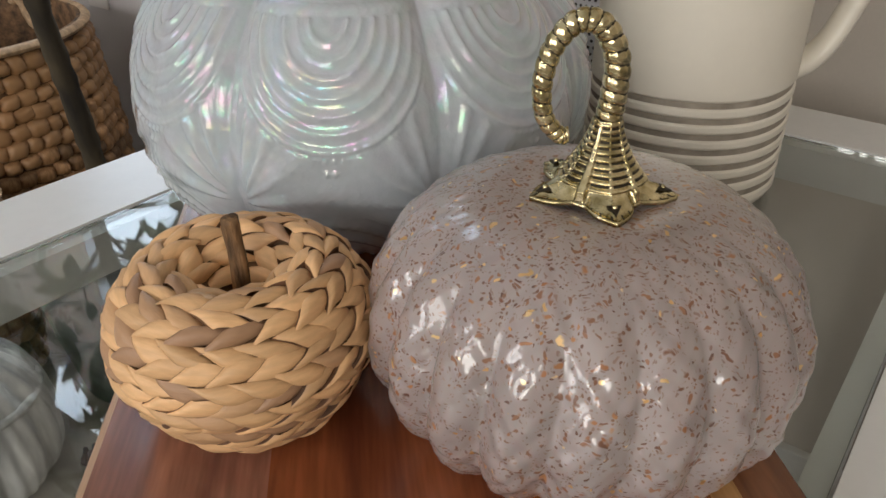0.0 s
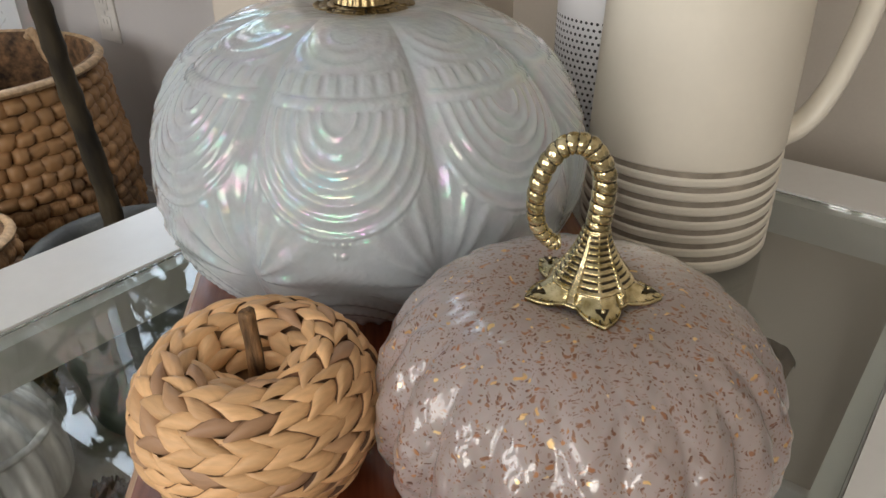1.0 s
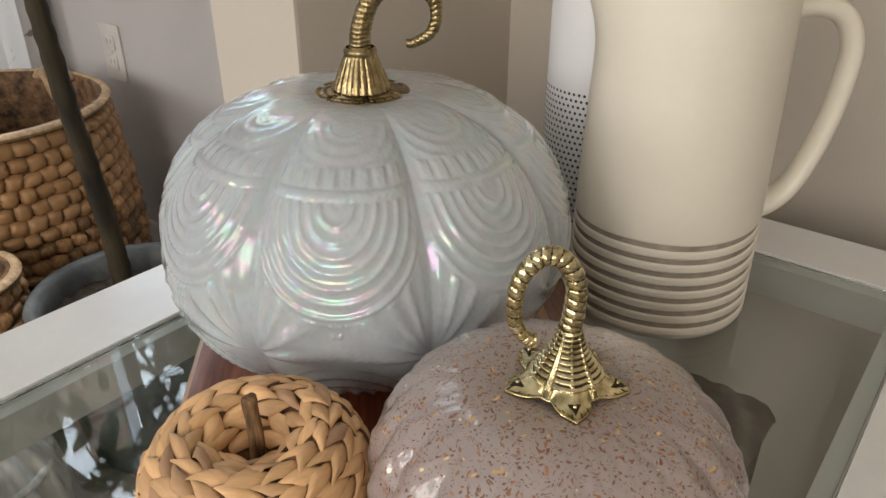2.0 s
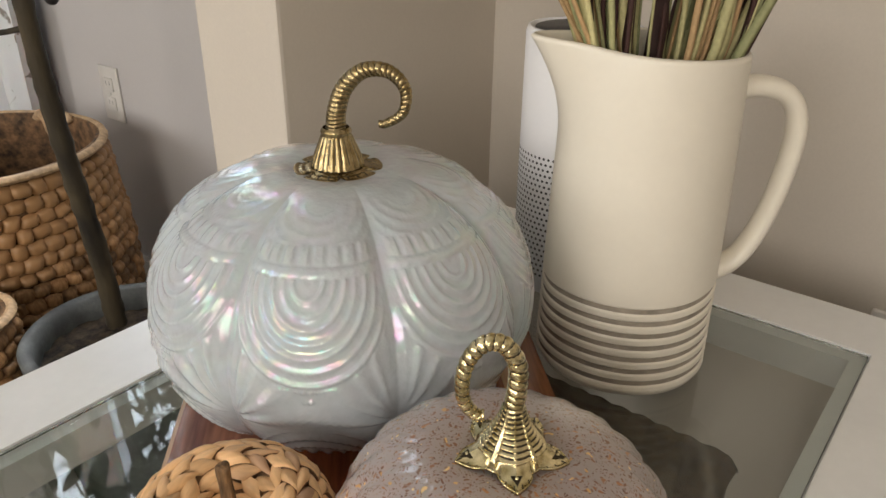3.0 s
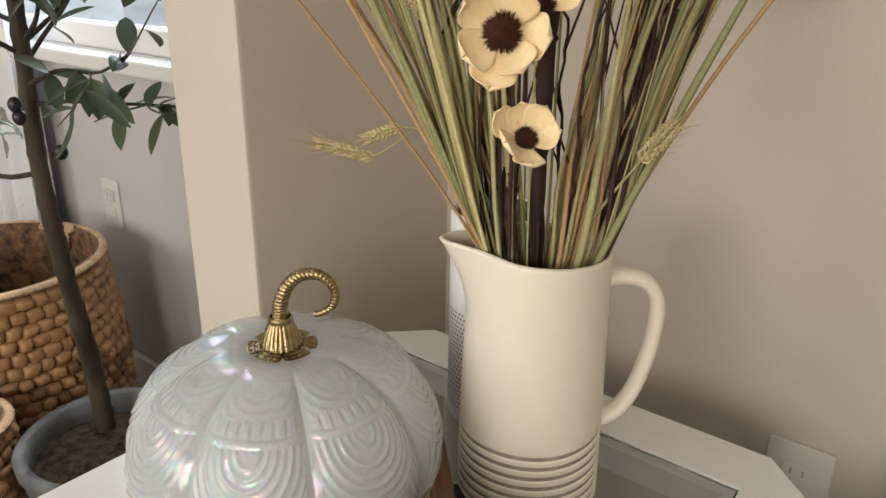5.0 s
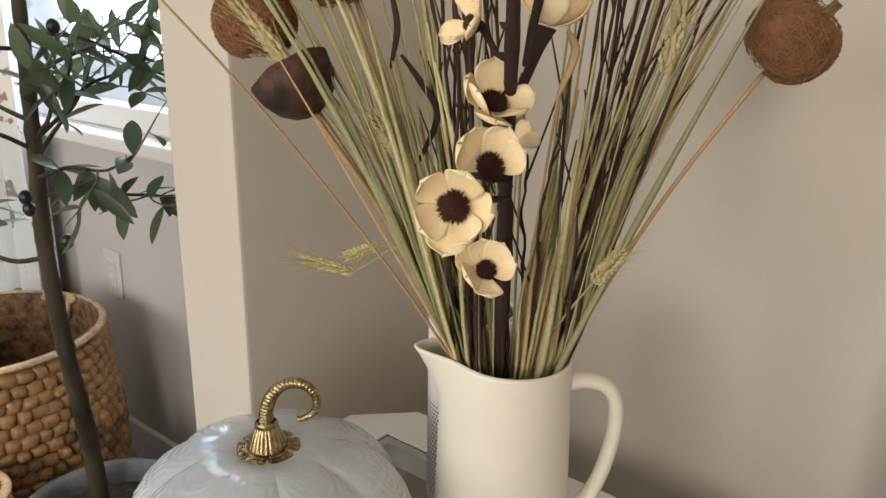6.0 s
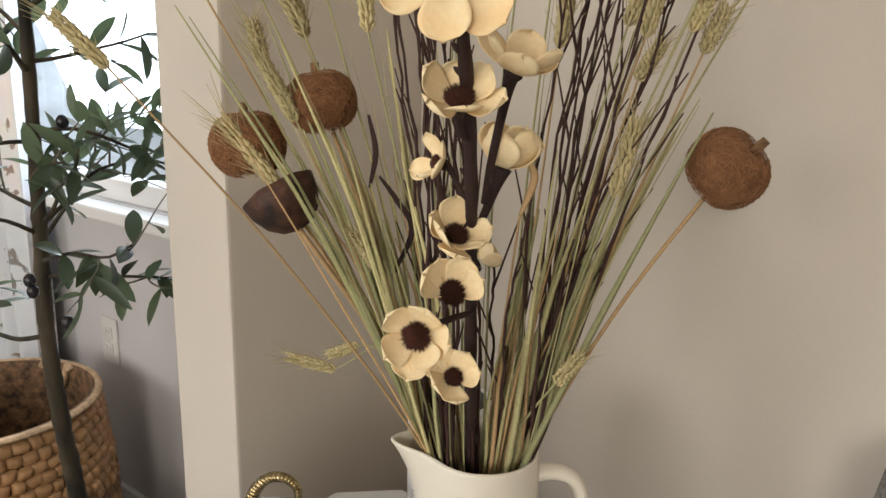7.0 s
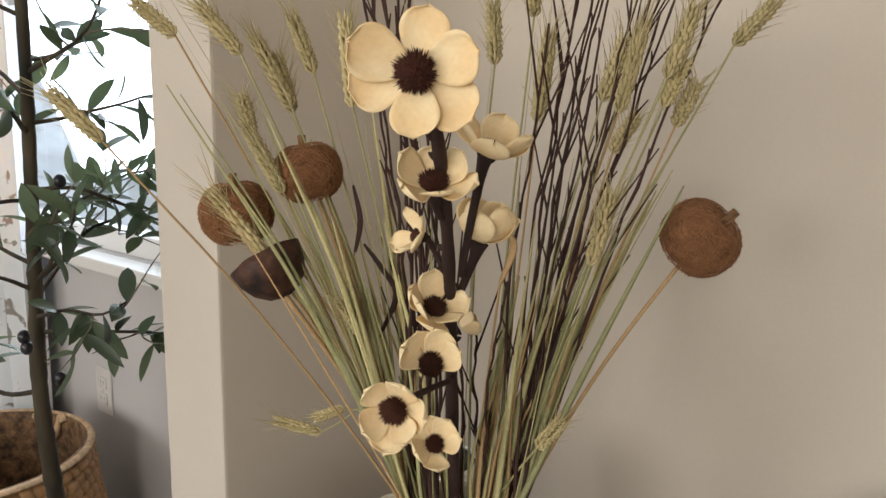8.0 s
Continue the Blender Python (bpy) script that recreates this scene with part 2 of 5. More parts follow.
def sweep(points, radii, n=10, twist=None, squash=1.0):
    """Rings along a line: an array for grid_mesh. twist(i, a): a factor on the radius."""
    pts = np.array(points, float)
    tan = np.gradient(pts, axis=0)
    tan /= np.linalg.norm(tan, axis=1)[:, None] + 1e-12
    up = np.array((0, 0, 1.0)) if abs(tan[0][2]) < 0.9 else np.array((0.0, 1.0, 0))
    side = np.cross(up, tan[0])
    rows = []
    a = np.linspace(0, 2 * np.pi, n, endpoint=False)
    for i, (p, t) in enumerate(zip(pts, tan)):
        side = side - t * (side @ t)
        side /= np.linalg.norm(side) + 1e-12
        other = np.cross(t, side)
        r = radii[i] * (np.ones(n) if twist is None else np.array([twist(i, x) for x in a]))
        rows.append(p + np.outer(r * np.cos(a), side) + np.outer(r * np.sin(a) * squash, other))
    return np.array(rows)


def curve_points(keys, n):
    """A smooth line through key points (Catmull-Rom)."""
    k = np.array(keys, float)
    k = np.vstack([2 * k[0] - k[1], k, 2 * k[-1] - k[-2]])
    out = []
    for s in np.linspace(0, len(k) - 3 - 1e-6, n):
        i, f = int(s), s - int(s)
        p0, p1, p2, p3 = k[i:i + 4]
        out.append(0.5 * (2 * p1 + (p2 - p0) * f + (2 * p0 - 5 * p1 + 4 * p2 - p3) * f * f + (3 * p1 - p0 - 3 * p2 + p3) * f ** 3))
    return np.array(out)


def lathe(profile, n=64):
    """Rings from (radius, height) pairs."""
    a = np.linspace(0, 2 * np.pi, n, endpoint=False)
    return np.array([[(r * math.cos(t), r * math.sin(t), z) for t in a] for r, z in profile])


# ---- the room ----
BACK, STUB_R, STUB_L, STUB_END = 0.769, -0.4935, -0.6145, 0.434
structure("floor", [(-3.1, 2.6, -2.7, 0.85, -0.1, 0)], carpet, "beige grey carpet floor", "floor")
structure("ceiling", [(-3.1, 2.6, -2.7, 0.85, 2.45, 2.55)], ceiling_paint, "white painted ceiling", "ceiling")
structure("wall_back", [(STUB_R, 2.5, BACK, BACK + 0.12, 0, 2.45)], wall_paint, "greige painted back wall of the corner", "wall")
structure("wall_stub", [(STUB_L, STUB_R, STUB_END, BACK + 0.12, 0, 2.45)], wall_paint, "greige painted end of a short partition wall", "wall", 0.004)
WX0, WX1, WZ0, WZ1 = -2.2, -0.95, 0.80, 2.15
structure("wall_window", [(-3.0, WX0, BACK, BACK + 0.12, 0, 2.45), (WX1, STUB_L, BACK, BACK + 0.12, 0, 2.45), (WX0, WX1, BACK, BACK + 0.12, 0, WZ0), (WX0, WX1, BACK, BACK + 0.12, WZ1, 2.45)], pale_paint, "pale grey painted wall below a window", "wall")
structure("wall_left", [(-3.1, -3.0, -2.7, BACK + 0.12, 0, 2.45)], pale_paint, "pale grey painted side wall", "wall")
structure("wall_right", [(2.5, 2.6, -2.7, BACK + 0.12, 0, 2.45)], wall_paint, "greige painted side wall", "wall")
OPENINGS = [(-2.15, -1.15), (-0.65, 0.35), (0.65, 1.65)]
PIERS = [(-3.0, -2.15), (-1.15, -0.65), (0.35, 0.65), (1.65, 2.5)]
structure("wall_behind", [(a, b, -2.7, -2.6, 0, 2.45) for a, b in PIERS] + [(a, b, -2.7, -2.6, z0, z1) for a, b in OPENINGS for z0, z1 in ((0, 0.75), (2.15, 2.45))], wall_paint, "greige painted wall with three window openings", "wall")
structure("baseboard", [(-3.0, STUB_L, BACK - 0.014, BACK, 0, 0.085), (STUB_R, 2.5, BACK - 0.014, BACK, 0, 0.085), (STUB_L - 0.014, STUB_L, STUB_END, BACK - 0.014, 0, 0.085), (STUB_R, STUB_R + 0.014, STUB_END, BACK - 0.014, 0, 0.085)], trim_paint, "white painted wooden baseboard", "baseboard", 0.003)
tagged(part("backdrop", box(bmesh.new(), -9.0, 2.5, 2.2, 2.25, -1.5, 4.0), open_air), "bright overcast daylight outside the window", "backdrop", "", "structure")

win = tagged(new("window_1"), "white framed window with bright daylight behind", "window", "", "structure")
bm = bmesh.new()
for b in ((WX0, WX0 + 0.05, BACK + 0.02, BACK + 0.08, WZ0, WZ1), (WX1 - 0.05, WX1, BACK + 0.02, BACK + 0.08, WZ0, WZ1), (WX0 + 0.05, WX1 - 0.05, BACK + 0.02, BACK + 0.08, WZ0, WZ0 + 0.05), (WX0 + 0.05, WX1 - 0.05, BACK + 0.02, BACK + 0.08, WZ1 - 0.05, WZ1), (WX0 + 0.05, WX1 - 0.05, BACK + 0.03, BACK + 0.07, 1.42, 1.46)):
    box(bm, *b, 0.004)
part("window_frame", bm, trim_paint, win, "", False)
part("window_sill", box(bmesh.new(), WX0 - 0.05, WX1 + 0.05, BACK - 0.05, BACK + 0.02, WZ0 - 0.03, WZ0 - 0.001, 0.005), trim_paint, win, "", False)
pane = part("pane", box(bmesh.new(), WX0 + 0.05, WX1 - 0.05, BACK + 0.048, BACK + 0.052, WZ0 + 0.05, 1.42), clear_glass, win, "", False)
pane.visible_shadow = False
pane = part("pane", box(bmesh.new(), WX0 + 0.05, WX1 - 0.05, BACK + 0.048, BACK + 0.052, 1.46, WZ1 - 0.05), clear_glass, win, "", False)
pane.visible_shadow = False


# ---- side table ----
GLASS = 0.546
GX0, GX1, GY0, GY1 = -0.392, 0.0, -0.06, 0.56
FX0, FX1, FY0, FY1, CUT = -0.458, 0.070, -0.126, 0.623, 0.062


def side_table():
    t = thing("side_table", (-0.19, 0.25, 0), "white painted side table with clipped corners and an inset glass top", "table")
    off = Vector((-0.19, 0.25, 0))
    outer = [(FX0 + CUT, FY0), (FX1 - CUT, FY0), (FX1, FY0 + CUT), (FX1, FY1 - CUT), (FX1 - CUT, FY1), (FX0 + CUT, FY1), (FX0, FY1 - CUT), (FX0, FY0 + CUT)]
    inner = [(GX0, GY0), (GX1, GY0), (GX1, GY0), (GX1, GY1), (GX1, GY1), (GX0, GY1), (GX0, GY1), (GX0, GY0)]
    bm = bmesh.new()
    inn = {}

    def vert(x, y, z):
        key = (round(x, 5), round(y, 5), round(z, 5))
        if key not in inn:
            inn[key] = bm.verts.new(Vector(key) - off)
        return inn[key]

    top, low = GLASS, GLASS - 0.034
    for i in range(8):
        j = (i + 1) % 8
        for z, flip in ((top, False), (low, True)):
            loop = [vert(*outer[i], z), vert(*outer[j], z), vert(*inner[j], z)]
            if inner[i] != inner[j]:
                loop.append(vert(*inner[i], z))
            bm.faces.new(loop[::-1] if flip else loop)
        bm.faces.new([vert(*outer[i], low), vert(*outer[j], low), vert(*outer[j], top), vert(*outer[i], top)])
        if inner[i] != inner[j]:
            bm.faces.new([vert(*inner[j], low), vert(*inner[i], low), vert(*inner[i], top), vert(*inner[j], top)])
    rim = [e for e in bm.edges if abs((e.verts[0].co + e.verts[1].co).z / 2 - top) < 1e-5 or abs(e.verts[0].co.z - e.verts[1].co.z) > 0.01]
    rim = [e for e in rim if len(e.link_faces) == 2 and e.calc_face_angle(0) > 0.3]
    bmesh.ops.bevel(bm, geom=rim, offset=0.004, segments=3, affect="EDGES", profile=0.5)
    part("tabletop_frame", bm, table_paint, t, "white painted wooden frame", False)
    g = 0.0015
    bm = bmesh.new()
    box(bm, GX0 + g, GX1 - g, GY0 + g, GY1 - g, GLASS - 0.0065, GLASS - 0.0005, 0.001)
    bmesh.ops.translate(bm, verts=bm.verts, vec=-off)
    part("glass_pane", bm, table_glass, t, "clear greenish glass pane", False)
    bm = bmesh.new()
    for b in ((GX0 + 0.0005, GX0 + 0.012, GY0, GY1, GLASS - 0.034, GLASS - 0.0075), (GX1 - 0.012, GX1 - 0.0005, GY0, GY1, GLASS - 0.034, GLASS - 0.0075), (GX0 + 0.012, GX1 - 0.012, GY0 + 0.0005, GY0 + 0.012, GLASS - 0.034, GLASS - 0.0075), (GX0 + 0.012, GX1 - 0.012, GY1 - 0.012, GY1 - 0.0005, GLASS - 0.034, GLASS - 0.0075)):
        box(bm, *b)
    bmesh.ops.translate(bm, verts=bm.verts, vec=-off)
    part("glass_ledge", bm, table_paint, t, "", False)
    for x in (FX0 + 0.045, FX1 - 0.045):
        for y in (FY0 + 0.045, FY1 - 0.045):
            bm = bmesh.new()
            box(bm, x - 0.02, x + 0.02, y - 0.02, y + 0.02, 0, GLASS - 0.0345, 0.004)
            bmesh.ops.translate(bm, verts=bm.verts, vec=-off)
            part("leg", bm, table_paint, t, "", False)
    return t


side_table()

# ---- cutting board ----
BOARD = 0.562


def cutting_board():
    """Lies at 45 degrees on the glass; its length runs along the local x."""
    L, W, T = 0.36, 0.2360, BOARD - GLASS
    u, v = 0.12 + L / 2, 0.0253
    t = thing("cutting_board", ((v - u) / math.sqrt(2), (u + v) / math.sqrt(2), GLASS), "glossy reddish brown acacia cutting board lying on the glass", "cutting board", turn=135)
    widths = [0.021, 0.010, 0.066, 0.077, 0.0595, 0.0025]
    y = -W / 2
    for i, w in enumerate(widths):
        bm = bmesh.new()
        box(bm, -L / 2, L / 2, y, y + w, 0.0004, T, 0.0)
        corner = [e for e in bm.edges if abs(e.verts[0].co.z - e.verts[1].co.z) > 0.005 and ((i == 0 and e.verts[0].co.y < y + 1e-5) or (i == len(widths) - 1 and e.verts[0].co.y > y + w - 1e-5))]
        if corner:
            bmesh.ops.bevel(bm, geom=corner, offset=min(0.010, w * 0.9), segments=4, affect="EDGES", profile=0.5)
        upper = [e for e in bm.edges if all(abs(q.co.z - T) < 1e-6 for q in e.verts) and e.calc_face_angle(0) > 0.5]
        upper = [e for e in upper if 0 in (i, 1) and e.verts[0].co.y < y + 1e-5 and e.verts[1].co.y < y + 1e-5 and i == 0 or abs(e.verts[0].co.x - e.verts[1].co.x) < 1e-5 or i == len(widths) - 1 and min(q.co.y for q in e.verts) > y + w - 1e-5]
        bmesh.ops.bevel(bm, geom=upper, offset=0.0008, segments=2, affect="EDGES", profile=0.5)
        part("stave", bm, STAVES[i], t, "", False)
        y += w
    return t


def stave(name, a, b):
    return material(name, a, 0.25, vary=0.34, scale=6, bump=0.1, fine=45, tint=b, stretch=(0.7, 8, 3), Coat_Weight=0.35, Coat_Roughness=0.12)


red_wood, brown_wood = stave("red_acacia", (0.30, 0.088, 0.030), (0.10, 0.024, 0.012)), stave("brown_acacia", (0.27, 0.105, 0.04), (0.13, 0.045, 0.02))
streak_wood, amber_wood = stave("streaked_acacia", (0.36, 0.16, 0.10), (0.10, 0.030, 0.026)), stave("amber_acacia", (0.38, 0.135, 0.042), (0.15, 0.045, 0.018))
honey_wood = stave("honey_acacia", (0.56, 0.33, 0.13), (0.40, 0.20, 0.075))
STAVES = [brown_wood, honey_wood, amber_wood, red_wood, streak_wood, sapwood]
cutting_board()


# ---- gourds ----
def bulb(R, H, mid, n_rows, n_cols, low, high, dimple, dimple_r, shape):
    """Rows from the underside to the crown; mid: height of the widest place. shape(theta, v, c): a factor on the radius and a lift off the surface."""
    th = np.linspace(0, 2 * np.pi, n_cols, endpoint=False)
    rows = []
    for v in np.linspace(0.0, 1.0, n_rows):
        a = (v - 0.5) * math.pi
        c = max(math.cos(a), 1e-4)
        r = R * c ** (low if v < 0.5 else high)
        z = mid + math.sin(a) * (mid if v < 0.5 else H - mid)
        z -= dimple * math.exp(-(r / dimple_r) ** 2) if v > 0.5 else 0.0
        k, lift = shape(th, v, c)
        rr = r * k + lift * c
        rows.append(np.stack([rr * np.cos(th), rr * np.sin(th), z + lift * math.sin(a) + 0 * th], axis=-1))
    return np.array(rows)


def hook(keys, r0, r1, rings, wave, n=24, per=9):
    """A curled stem with a rope of ridges along it."""
    pts = curve_points(keys, rings * per)
    s = np.linspace(0, 1, len(pts))
    rad = r0 + (r1 - r0) * s
    ph = s * rings * 2 * math.pi
    return sweep(pts, rad, n, lambda i, a: 1 + wave * (abs(math.sin(ph[i] / 2 + 1.7 * abs(math.sin(a)))) ** 0.5 - 0.75))


def pearl_pumpkin():
    t = thing("glass_pumpkin", (-0.27, 0.287, BOARD), "large iridescent pearl white pressed glass pumpkin with gold stem", "pumpkin", "pumpkins on the board")
    N, th0 = 8, radians(-76)

    def shape(th, v, c):
        q = np.abs(np.sin((th - th0) * N / 2))
        k = 1 - (0.045 + 0.22 * max(0, v - 0.55)) * (1 - q) ** 1.9 * min(1, c * 2.5)
        u = ((th - th0) * N / (2 * np.pi)) % 1 * 2 - 1
        edge = np.clip((0.93 - np.abs(u)) * 9, 0, 1)
        h = np.zeros_like(th)
        if 0.40 < v < 0.735:
            d = np.sqrt((u * 0.95) ** 2 + ((v - 0.735) / 0.21) ** 2)
            h = np.where(d < 0.98, np.abs(np.sin(d * 8.0 * np.pi)) ** 4 * np.clip(d * 5, 0, 1) * (1 - 0.35 * (np.sin(d * 8.0 * np.pi) > 0)), 0)
            d2 = np.sqrt(((1 - np.abs(u)) * 0.9) ** 2 + ((v - 0.40) / 0.24) ** 2)
            ang = np.arctan2(v - 0.40, (1 - np.abs(u)) * 0.35)
            h = np.where(d >= 0.98, np.where(d2 < 0.95, np.abs(np.sin(ang * 10)) ** 3, np.abs(np.sin(d * 30)) ** 4 * np.abs(np.sin(u * 40))), h)
        elif 0.735 <= v < 0.76:
            h = np.ones_like(th) * math.sin((v - 0.735) / 0.025 * math.pi)
        elif 0.76 <= v < 0.90:
            w = np.clip(np.abs(np.sin(u * 4.5 * np.pi)) * 2 - 0.5, 0, 1) * math.sin(min(1, (v - 0.76) / 0.04) * math.pi) ** 0.5
            far = np.sqrt((u * 0.9) ** 2 + ((v - 0.90) / 0.11) ** 2)
            arcs = np.abs(np.sin(far * 4.5 * np.pi)) ** 2.5 * (far > 0.35)
            h = np.where(v < 0.80, 0.8 * w, 0.5 * arcs) * np.clip((0.90 - v) * 25, 0, 1)
        elif 0.10 < v <= 0.40:
            d = np.sqrt((u * 1.05) ** 2 + ((v - 0.12) / 0.30) ** 2)
            ang = np.arctan2(u * 0.35, v - 0.12)
            rays = np.abs(np.sin(u * 15)) ** 3 * np.clip((0.62 - d) * 8, 0, 1)
            ring = np.abs(np.sin(d * 6.5 * np.pi)) ** 3 * (0.6 + 0.4 * np.abs(np.sin(ang * 21)))
            h = np.where(d < 0.62, rays, np.where(d < 0.98, ring, 0.1)) * min(1, (v - 0.10) * 9)
        h = h * (0.88 + 0.12 * np.sin(th * 168 + 3 * np.sin(v * 90)) * np.sin(v * 210))
        rough = np.sin(th * 61 + v * 97) * np.sin(th * 103 - v * 141 + 1) * (0.35 + 0.65 * h)
        return k, (0.00125 * h + 0.00004 * rough) * edge * min(1, c * 1.6)

    P = bulb(0.1185, 0.149, 0.064, 330, 800, 0.46, 0.71, 0.007, 0.030, shape)
    link("glass_body", grid_mesh("glass_body", P), pearl, t, "iridescent milky glass")
    z = 0.1445
    cone = [(0.0150, 0.0022), (0.0142, 0.0055), (0.0128, 0.0095), (0.0108, 0.0145), (0.0089, 0.0192), (0.0084, 0.0208), (0.0091, 0.0218), (0.0088, 0.0230), (0.0076, 0.0245)]
    n = 144
    C = lathe([(r, z + h) for r, h in cone], n)
    ang = np.arctan2(C[..., 1], C[..., 0])
    for i in range(5):
        C[i, :, :2] *= (1 + 0.085 * (np.abs(np.sin(ang[i] * 11)) ** 0.7 - 0.5))[:, None]
    stem = link("stem", grid_mesh("stem", C), gold_dark, t, "antique gold fluted metal stem")
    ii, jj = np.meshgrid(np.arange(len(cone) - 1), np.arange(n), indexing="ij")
    # near-black faces in the troughs between the flutes
    mark_faces(stem, (np.abs(np.sin((jj + 0.5) / n * 2 * np.pi * 11)) < 0.20) & (ii < 4) & (ii > 0), gold_black)
    ring = np.linspace(0, 2 * np.pi, n, endpoint=False)
    tab = np.clip(np.abs(np.cos(ring * 3 + 0.5)) * 3.0, 0, 1) ** 0.8
    rows = []
    for f in np.linspace(0, 1, 12):
        r = 0.0120 + (0.0035 + 0.0105 * tab) * f
        lift = z + 0.0028 - 0.0040 * f + 0.0018 * tab * f * f + 0.0005 * np.sin(f * 22) * tab
        rows.append(np.stack([r * np.cos(ring), r * np.sin(ring), lift], -1))
    under = np.array(rows[::-1])
    under[..., 2] -= 0.0018
    plate = link("plate", grid_mesh("plate", np.concatenate([under, np.array(rows)])), gold_dark, stem, "flat gold plate of six tabs with worked lines")
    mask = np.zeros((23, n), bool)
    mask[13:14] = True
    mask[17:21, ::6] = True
    mark_faces(plate, mask, gold_black)
    d = np.array((0.776, 0.63, 0))
    keys = [(0, 0, z + 0.0235)] + [tuple(d * a + np.array((0, 0, z + b))) for a, b in ((0.001, 0.034), (0.006, 0.047), (0.017, 0.0565), (0.031, 0.056), (0.040, 0.046), (0.0385, 0.033), (0.029, 0.0265), (0.0245, 0.0262))]
    curl = link("curl", grid_mesh("curl", hook(keys, 0.0060, 0.0021, 38, 0.12), caps=True), gold_dark, stem, "braided gold curl")
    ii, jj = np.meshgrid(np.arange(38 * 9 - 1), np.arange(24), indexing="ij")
    # near-black faces between the ridges of the braid
    mark_faces(curl, np.abs(np.sin((ii + 0.5) / (38 * 9 - 1) * 38 * math.pi + 1.7 * np.abs(np.sin((jj + 0.5) / 12 * math.pi)))) < 0.14, gold_black)
    return t


pearl_pumpkin()


def flecked_pumpkin():
    t = thing("flecked_pumpkin", (-0.089, 0.203, BOARD), "blush ribbed glass pumpkin with copper flecks and gold stem", "pumpkin", "pumpkins on the board")
    N = 21
    rng = np.random.default_rng(4)
    ph = rng.uniform(0, 6.28, 12)

    def shape(th, v, c):
        lobe = th * N / 2 + 0.35 * math.sin(v * 7)
        crease = 0.65 * (1 - np.abs(np.sin(lobe))) ** 1.5 + 0.35 * np.cos(lobe) ** 2
        k = 1 - (0.078 + 0.022 * np.sin(th * 3 + 1)) * crease * (min(1, c * 1.8) if v < 0.5 else c ** 2)
        w = sum(np.sin(th * (9 + 6 * i) + v * (22 + 9 * i) * (-1) ** i + ph[i]) for i in range(9)) / 7
        w2 = sum(np.sin(th * (47 + 13 * i) - v * (80 + 23 * i) * (-1) ** i + ph[i + 3]) for i in range(5)) / 5
        return k, (0.0010 * w + 0.00025 * w2) * c ** 1.6

    P = bulb(0.0742, 0.090, 0.041, 170, 400, 0.50, 0.64, 0.005, 0.02, shape)
    P[..., :2] -= np.array((0.0014, 0.0011))
    link("glass_body", grid_mesh("glass_body", P), flecked, t, "blush glass with copper flakes")
    z = 0.0898
    # one casting: a ridged cone that flares into a star of five pointed leaves
    n, m, rim = 240, 110, 16
    a = np.linspace(0, 2 * np.pi, n, endpoint=False)
    LEAVES = [radians(x) for x in (-50, 22, 96, 168, 234)]
    off = np.array([(a - q + np.pi) % (2 * np.pi) - np.pi for q in LEAVES])
    near = np.min(np.abs(off), axis=0)
    star = np.clip(1 - (near / 0.60) ** 1.25, 0, 1) ** 0.9
    valley = np.exp(-(np.clip(0.60 - near, 0, 1) / 0.055) ** 2)
    spine = np.exp(-(near / 0.05) ** 2)
    rows = []
    for i in range(m):
        f = i / (m - 1)
        step = 0.5 + 0.5 * math.cos(f * 10 * 2 * math.pi)
        plain = np.clip(valley + 0.6 * spine, 0, 1)
        r = (0.0046 + 0.0086 * f ** 1.5) * (1 + 0.10 * valley * f ** 0.4 - 0.085 * step * (1 - plain)) + 0.0016 * star * f ** 3
        rows.append(np.stack([r * np.cos(a), r * np.sin(a), 0 * a + z + 0.0225 - 0.0190 * f], -1))
    r_end = rows[-1][:, :2]
    r_end = np.linalg.norm(r_end, axis=1)
    for i in range(1, rim):
        f = i / (rim - 1)
        r = r_end + (0.0004 + 0.0090 * star) * f
        zz = z + 0.0035 * (1 - f) ** 1.4 - 0.0009 * f ** 2 * star + 0.0007 * f ** 8 + 0.0006 * spine * math.sin(math.pi * f)
        rows.append(np.stack([r * np.cos(a), r * np.sin(a), zz], -1))
    top = np.array(rows)
    under = top[m - 1:][::-1].copy()
    under[..., 2] -= 0.0016
    flange = link("stem", grid_mesh("stem", np.concatenate([top, under])), gold, t, "polished antique gold metal stem")
    mask = np.zeros((len(top) + len(under) - 1, n), bool)
    # near-black faces where the cone steps inward
    slot = np.array([0.5 + 0.5 * math.cos((i + 0.5) / (m - 1) * 10 * 2 * math.pi) > 0.74 and 4 < i < m - 8 for i in range(m - 1)])
    mask[:m - 1] = np.outer(slot, (valley < 0.25) & (spine < 0.3))
    dash = np.outer(np.arange(rim - 1) >= rim - 5, (np.arange(n) % 6 == 0) & (star > 0.30))
    mask[m - 1:m - 1 + rim - 1] = dash
    mark_faces(flange, mask, gold_black)
    # leaf marks: small blackened triangles with a bead
    for kq in range(5):
        ang = LEAVES[kq]
        bm = bmesh.new()
        rr = 0.0192
        c = Vector((rr * math.cos(ang), rr * math.sin(ang), z + 0.0013))
        out, side = Vector((math.cos(ang), math.sin(ang), -0.22)).normalized(), Vector((-math.sin(ang), math.cos(ang), 0))
        vs = [bm.verts.new(c + out * p + side * q) for p, q in ((-0.0017, -0.0022), (0.0024, 0), (-0.0017, 0.0022))]
        f = bm.faces.new(vs)
        ext = bmesh.ops.extrude_face_region(bm, geom=[f])
        bmesh.ops.translate(bm, verts=[e for e in ext["geom"] if isinstance(e, bmesh.types.BMVert)], vec=(0, 0, 0.0006))
